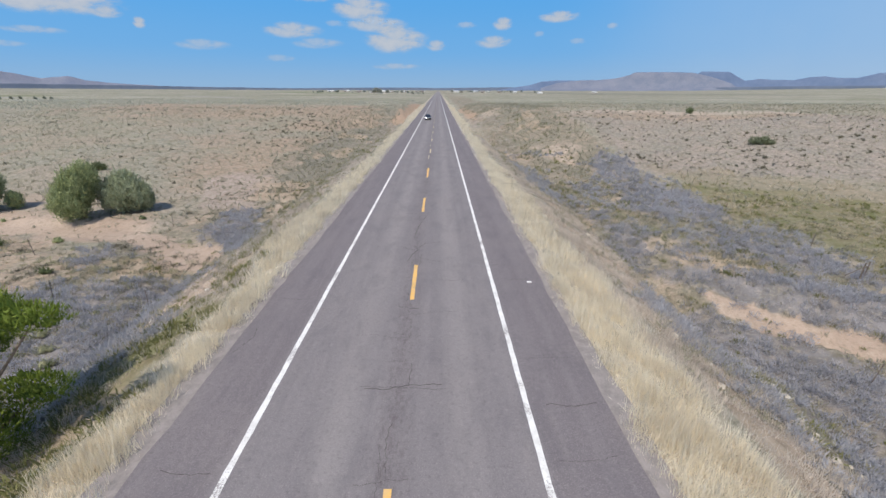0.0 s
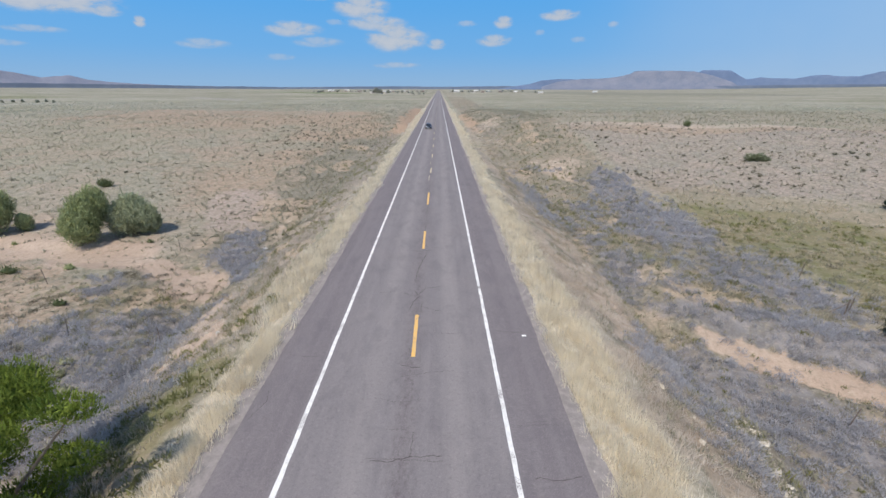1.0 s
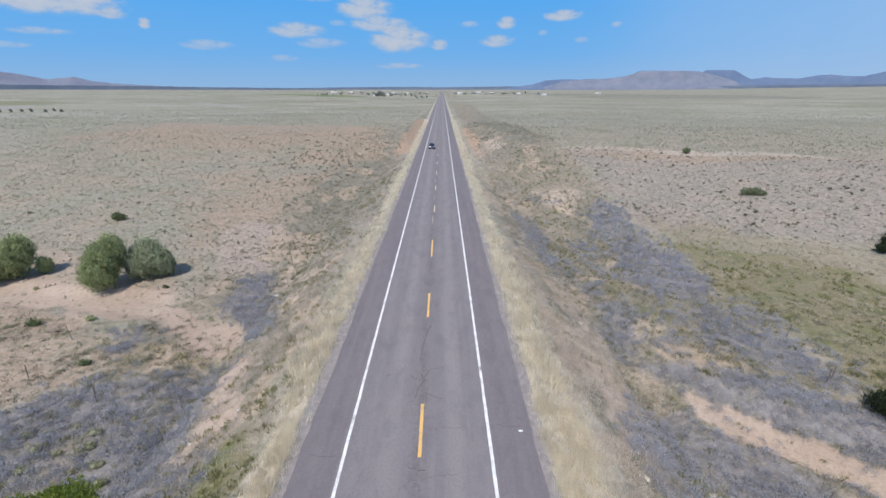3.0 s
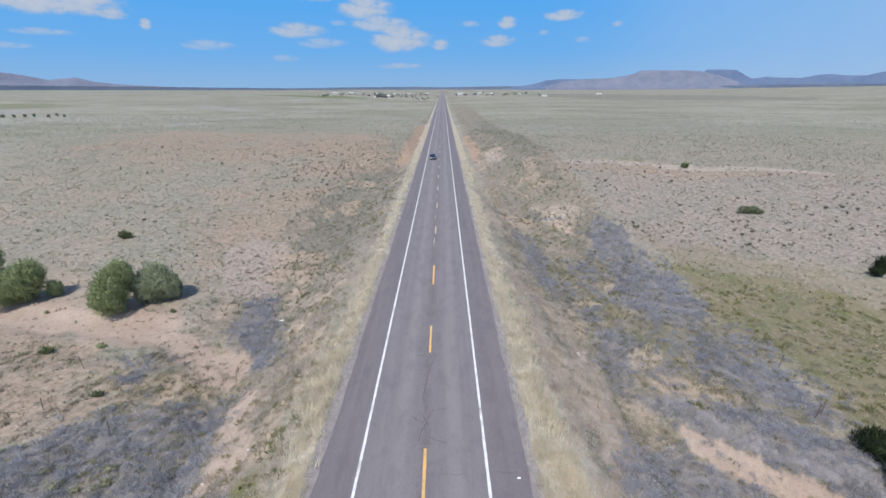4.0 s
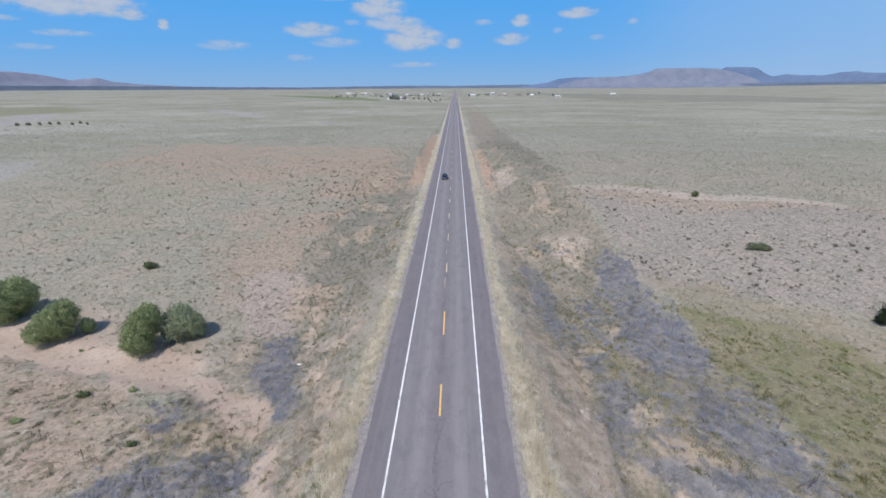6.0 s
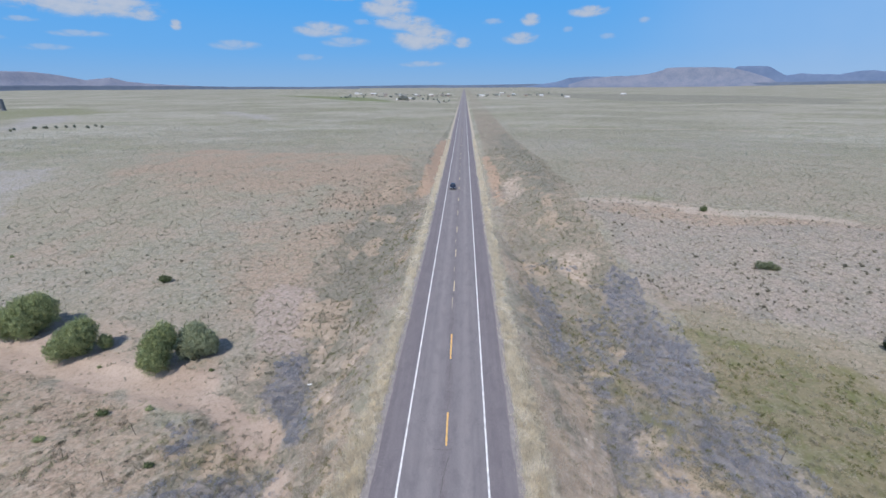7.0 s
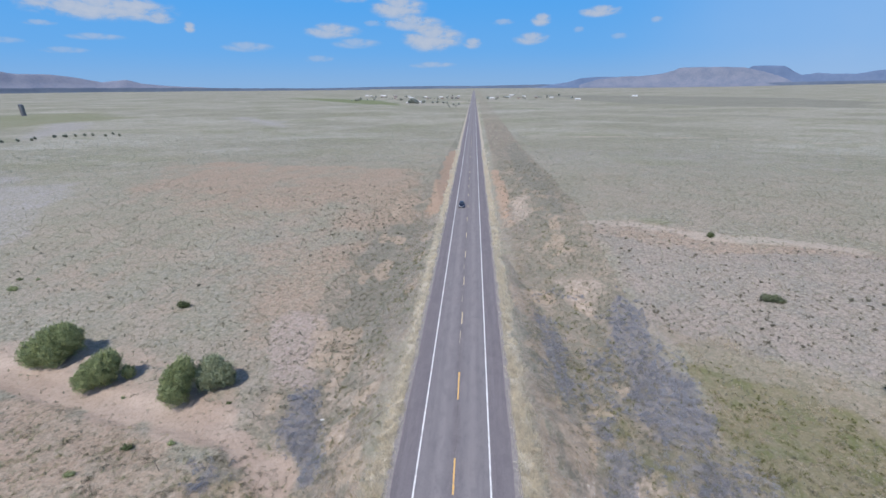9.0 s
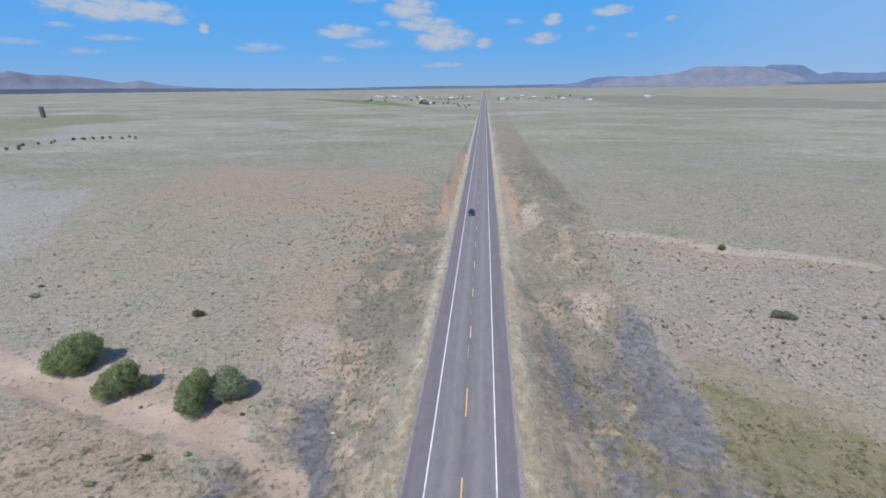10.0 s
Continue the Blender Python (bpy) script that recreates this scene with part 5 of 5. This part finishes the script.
    part("grille", box(bmesh.new(), -.36, 2.335, .56, .36, 2.40, .68, .01), M["chrome"], top, "chrome grille bar")
    part("bumper", box(bmesh.new(), -.74, 2.25, .34, .74, 2.42, .50, .05), M["car_paint"], top)
    part("number_plate", box(bmesh.new(), -.16, 2.41, .40, .16, 2.432, .49), M["litter"], top, "plain pale plate")
    return top


car(-1.95, 134.0)


# ---- the village far down the road ----
def house(x, y, w, d, h, rz, wall, roof, label):
    top = tagged(empty("house", x, y, rz=rz), label, "house", "village houses")
    part("wall", box(bmesh.new(), -w / 2, -d / 2, -.6, w / 2, d / 2, h), wall, top)
    bm = bmesh.new()
    e, r = .5, d * .28
    pts = [(-w / 2 - e, -d / 2 - e, h), (w / 2 + e, -d / 2 - e, h), (w / 2 + e, d / 2 + e, h), (-w / 2 - e, d / 2 + e, h), (-w / 2 - e, 0, h + r), (w / 2 + e, 0, h + r)]
    v = [bm.verts.new(p) for p in pts]
    for f in ((0, 1, 5, 4), (2, 3, 4, 5), (0, 4, 3), (1, 2, 5), (3, 2, 1, 0)):
        bm.faces.new([v[i] for i in f])
    part("roof", bm, roof, top)
    part("door", box(bmesh.new(), -.5, -d / 2 - .06, 0, .5, -d / 2 + .02, 2.1), M["post"], top)
    k = max(2, int(w / 4))
    for i in range(k):
        cx = -w / 2 + (i + .5) * w / k
        if abs(cx) > 1.2:
            part("window", box(bmesh.new(), cx - .6, -d / 2 - .05, 1.0, cx + .6, -d / 2 + .02, 2.1), M["pane"], top)
    return top


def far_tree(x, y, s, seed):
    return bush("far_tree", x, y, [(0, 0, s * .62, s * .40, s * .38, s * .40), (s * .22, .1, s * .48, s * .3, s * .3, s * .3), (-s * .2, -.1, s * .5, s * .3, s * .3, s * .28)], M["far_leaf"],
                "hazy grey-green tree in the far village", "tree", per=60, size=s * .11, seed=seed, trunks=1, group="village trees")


spots = [(-366, 1530, 20, 9, 5, 0), (-345, 1500, 12, 8, 4, 0), (-300, 1490, 26, 10, 5, 0), (-285, 1390, 12, 9, 4, 1), (-250, 1440, 16, 9, 4, 1), (-228, 1300, 12, 9, 4, 1), (-205, 1420, 14, 9, 4, 0), (-180, 1330, 11, 8, 4, 1), (-172, 1240, 16, 9, 5, 0),
         (-150, 1400, 16, 8, 4, 0), (-128, 1270, 12, 9, 4, 1), (-110, 905, 15, 9, 5, 0), (-98, 1350, 18, 8, 4, 0), (-84, 1220, 11, 8, 4, 1), (-62, 1310, 13, 9, 4, 1), (-48, 1440, 14, 8, 4, 0), (-40, 1180, 10, 8, 4, 1), (-134, 915, 10, 6, 3, 0),
         (46, 1150, 20, 9, 4, 0), (70, 1320, 13, 9, 4, 1), (96, 1260, 16, 9, 4, 0), (122, 1460, 20, 9, 5, 0), (118, 1190, 12, 8, 4, 1), (146, 1330, 14, 9, 4, 0), (170, 1240, 12, 8, 4, 1), (205, 1200, 14, 9, 4, 0), (249, 1094, 18, 8, 4, 0), (470, 1350, 22, 9, 4, 0)]
for i, (x, y, w, d, h, k) in enumerate(spots):
    house(x, y, w * .64, d * .75, h * .72, random.uniform(-15, 15), M["wall_tan"] if k else M["wall_pale"], M["roof_dark"] if k else M["roof_white"], "small tan house with a dark roof" if k else "small pale house with a white metal roof")
for i in range(96):
    x = random.uniform(-330, -25) if i < 56 else random.uniform(30, 260)
    far_tree(x, random.uniform(1080, 1480) if i % 3 else random.uniform(1200, 1560), random.uniform(2.4, 5.5), 200 + i)
for i, (x, y, s) in enumerate([(-118, 898, 8), (-124, 905, 9), (-113, 893, 7), (-128, 897, 7), (-100, 900, 6), (-82, 905, 4), (-72, 900, 5), (-60, 905, 4), (-52, 890, 4), (-44, 800, 3.5), (-36, 830, 4), (-30, 780, 3), (-40, 760, 2.5), (-28, 860, 4)]):
    far_tree(x, y, s, 300 + i)
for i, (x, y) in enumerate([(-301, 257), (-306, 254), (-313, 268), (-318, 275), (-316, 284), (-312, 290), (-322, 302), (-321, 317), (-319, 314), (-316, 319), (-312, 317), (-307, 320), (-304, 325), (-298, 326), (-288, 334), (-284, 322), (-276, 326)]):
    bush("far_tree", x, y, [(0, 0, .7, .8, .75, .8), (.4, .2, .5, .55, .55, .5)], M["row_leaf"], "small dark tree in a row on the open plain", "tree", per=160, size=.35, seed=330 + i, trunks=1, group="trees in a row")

tower = tagged(empty("storage_tank", -650.0, 601.0), "tall dark grey cylindrical storage tank on the plain", "tank")
part("shell", tube(bmesh.new(), (0, 0, -1), (0, 0, 15.2), 3.1, 3.1, 28), M["tank"], tower)
part("roof", tube(bmesh.new(), (0, 0, 15.2), (0, 0, 16.4), 3.2, .5, 28), M["tank"], tower)
for k in range(5):
    part("hoop", tube(bmesh.new(), (0, 0, 1.4 + k * 3), (0, 0, 1.6 + k * 3), 3.16, 3.16, 28), M["tank"], tower)
part("ladder", box(bmesh.new(), -.25, -3.3, 0, .25, -3.12, 15.6), M["steel"], tower)


# ---- hills on the skyline ----
def ridge(name, profile, dist, depth, mat, label, rough=6.0, seed=0):
    """A range with a crest that follows (x, height) and slopes down to both sides, with gullies."""
    px, pz = np.array([p[0] for p in profile], float), np.array([p[1] for p in profile], float)
    u = np.arange(px[0], px[-1], 12.0)
    crest = np.interp(u, px, pz) + (fbm(u / 60, u * 0, seed, 3) - .5) * rough
    rows = np.array([-1.0, -.8, -.62, -.45, -.3, -.18, -.08, 0.0, .25, .6, 1.0])
    fall = np.array([0, .05, .14, .27, .44, .66, .93, 1.0, .9, .5, 0])
    X = np.repeat(u[None, :], len(rows), 0)
    gul = (fbm(X / 160, rows[:, None] * 2 + X * 0, seed + 3, 3) - .5)
    H = np.hypot(X, 4300)
    r = dist + rows[:, None] * depth + gul * depth * .10
    Z = fall[:, None] * crest[None, :] * (1 + gul * .16 * (fall[:, None] < .9)) - 6 * (1 - fall[:, None])
    X, Y, Z = X * r / H, 4300 * r / H, Z * r / H
    n = len(u)
    i = (np.arange(len(rows) - 1)[:, None] * n + np.arange(n - 1)[None, :]).ravel()
    ob = new(name, mesh_of(name, np.column_stack([X.ravel(), Y.ravel(), Z.ravel()]), np.column_stack([i, i + 1, i + n + 1, i + n]), mat, True))
    return tagged(ob, label, "hills", kind="structure")


# the ranges look hazy through their painted blue-grey colours only
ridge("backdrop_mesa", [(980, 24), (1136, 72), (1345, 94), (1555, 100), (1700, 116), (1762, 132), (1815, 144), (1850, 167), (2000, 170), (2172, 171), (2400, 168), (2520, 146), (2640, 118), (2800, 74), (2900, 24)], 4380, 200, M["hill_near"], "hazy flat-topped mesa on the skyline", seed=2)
# high left end stands for the mesa's shoulder, its cloud shadow painted dark blue
ridge("backdrop_hills", [(2380, 36), (2440, 146), (2490, 176), (2760, 176), (2800, 156), (2860, 124), (2930, 96), (3050, 116), (3180, 106), (3386, 106), (3530, 130), (3680, 142), (3845, 126), (4000, 130), (4180, 168), (4330, 184)], 4600, 160, M["hill_blue"], "distant blue hills and mesa shoulder, cloud shadow painted in dark blue", seed=4)
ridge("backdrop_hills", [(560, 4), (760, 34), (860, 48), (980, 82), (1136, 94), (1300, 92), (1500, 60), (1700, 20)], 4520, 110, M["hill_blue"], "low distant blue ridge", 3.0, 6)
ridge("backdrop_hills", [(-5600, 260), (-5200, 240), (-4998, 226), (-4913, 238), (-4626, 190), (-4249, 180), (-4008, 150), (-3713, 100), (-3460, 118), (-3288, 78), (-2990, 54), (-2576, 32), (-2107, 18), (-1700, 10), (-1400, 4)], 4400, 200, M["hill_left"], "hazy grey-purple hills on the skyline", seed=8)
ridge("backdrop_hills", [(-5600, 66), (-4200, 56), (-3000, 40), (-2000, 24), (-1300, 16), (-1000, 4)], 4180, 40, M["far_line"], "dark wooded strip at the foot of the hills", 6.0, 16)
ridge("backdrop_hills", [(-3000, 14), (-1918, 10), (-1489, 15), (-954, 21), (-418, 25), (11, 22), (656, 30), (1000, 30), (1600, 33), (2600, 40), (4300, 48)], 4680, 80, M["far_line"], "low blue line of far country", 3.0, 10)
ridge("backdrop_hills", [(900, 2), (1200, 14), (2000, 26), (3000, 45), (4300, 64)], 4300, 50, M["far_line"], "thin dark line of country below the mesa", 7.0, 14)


# ---- the sky behind everything ----
def sky_backdrop():
    n = Nodes("clear_sky_backdrop", 1.0, 0.0)
    z = n.axis(2)
    c = n.mix(n.ramp(z, -40, 420), (0.215, 0.375, 0.60), (0.125, 0.345, 0.675))
    c = n.mix(n.ramp(z, 250, 950), c, (0.075, 0.315, 0.70))
    veil = n.math("MULTIPLY", n.ramp(n.axis(0), 900, 3800), n.ramp(n.noise(.0006, 4, .5), .25, .75, .45, .8))
    c = n.mix(veil, c, (0.31, 0.445, 0.65))
    em = n.t.nodes.new("ShaderNodeEmission")
    n.put(em.inputs[0], c)
    em.inputs[1].default_value = .82
    n.t.links.new(em.outputs[0], n.t.nodes["Material Output"].inputs[0])
    bm = bmesh.new()
    last = None
    for i in range(41):
        a = radians(-74 + 148 * i / 40)
        v = [bm.verts.new((4860 * math.sin(a), 4860 * math.cos(a), h)) for h in (-60, 400, 900, 1500)]
        if last:
            for k in range(3):
                bm.faces.new((last[k], v[k], v[k + 1], last[k + 1]))
        last = v
    return tagged(part("backdrop_sky", bm, n.mat), "clear blue sky paling towards the horizon", "sky", kind="structure")


sky_backdrop()


# ---- clouds ----
def cloud_material(seed, dense):
    n = Nodes("cloud_%d" % seed, 1.0, 0.0)
    t = n.t
    co = t.nodes.new("ShaderNodeTexCoord").outputs["Generated"]
    mp = t.nodes.new("ShaderNodeMapping")
    t.links.new(co, mp.inputs[0])
    mp.inputs["Location"].default_value = (-1.0, -.5, -1.0)
    mp.inputs["Scale"].default_value = (2.0, 1.0, 2.0)
    ln = t.nodes.new("ShaderNodeVectorMath")
    ln.operation = "LENGTH"
    t.links.new(mp.outputs[0], ln.inputs[0])
    obj = t.nodes.new("ShaderNodeMapping")
    t.links.new(n.co, obj.inputs[0])
    obj.inputs["Location"].default_value = (seed * 13.7, 0, seed * 7.1)
    wisp = n.noise(.0095, 8, .62, (.55, 1, 1.2), .25, obj.outputs[0])
    body = n.math("SUBTRACT", n.math("SUBTRACT", 1.12, ln.outputs["Value"]), n.math("MULTIPLY", n.math("SUBTRACT", .52, wisp), 1.45))
    a = n.math("MULTIPLY", n.ramp(body, .12, .58), dense)
    edge = n.ramp(ln.outputs["Value"], .62, 1.0, 1.0, 0.0)
    a = n.math("MULTIPLY", n.math("MULTIPLY", a, edge), .86)
    em, tr, mixer = t.nodes.new("ShaderNodeEmission"), t.nodes.new("ShaderNodeBsdfTransparent"), t.nodes.new("ShaderNodeMixShader")
    n.put(em.inputs[0], n.mix(n.ramp(body, .1, .9), (0.56, 0.69, 0.90), (0.82, 0.86, 0.94)))
    em.inputs[1].default_value = .46
    t.links.new(a, mixer.inputs[0])
    t.links.new(tr.outputs[0], mixer.inputs[1])
    t.links.new(em.outputs[0], mixer.inputs[2])
    t.links.new(mixer.outputs[0], t.nodes["Material Output"].inputs[0])
    return n.mat


BRIGHT = [(-3537, 765, 735, 138), (-2955, 649, 157, 55), (-2687, 570, 68, 55), (-1323, 514, 304, 76), (-693, 697, 301, 111), (-567, 567, 325, 76), (-388, 444, 337, 138), (-14, 390, 116, 55), (594, 574, 117, 62), (517, 423, 195, 62), (1105, 634, 220, 55)]
FAINT = [(-4181, 642, 162, 35), (-4724, 505, 268, 48), (-3659, 510, 280, 41), (-4007, 397, 229, 41), (-2159, 393, 274, 55), (-1473, 276, 170, 41), (-1105, 406, 266, 55), (-934, 566, 119, 35), (258, 559, 129, 35), (930, 488, 66, 35), (1594, 559, 69, 35), (1292, 432, 101, 35), (-390, 210, 259, 35), (-1130, 762, 200, 35)]
MATS = [cloud_material(1, .95), cloud_material(2, .85), cloud_material(3, .55), cloud_material(4, .42)]
CLOUDS = [(*c, MATS[i % 2]) for i, c in enumerate(BRIGHT)] + [(*c, MATS[2 + i % 2]) for i, c in enumerate(FAINT)]
for i, (x, z, rx, rz, mat) in enumerate(CLOUDS):
    bm = bmesh.new()
    bmesh.ops.create_grid(bm, x_segments=8, y_segments=4, size=1)
    for v in bm.verts:
        a, b = v.co.x, v.co.y
        v.co = Vector((a * rx * 1.02, 30 * (a * a + b * b), b * rz * 1.08))
    ob = part("cloud", bm, mat)
    k = 4560 / math.hypot(x, 4300)
    ob.matrix_world = pose(x * k, (4300 + i * .5) * k, z * k, 0, 0, -math.degrees(math.atan2(x, 4300))) @ Matrix.Diagonal((k, k, k, 1))
    tagged(ob, "small soft white fair-weather cloud", "cloud", "clouds", "structure")
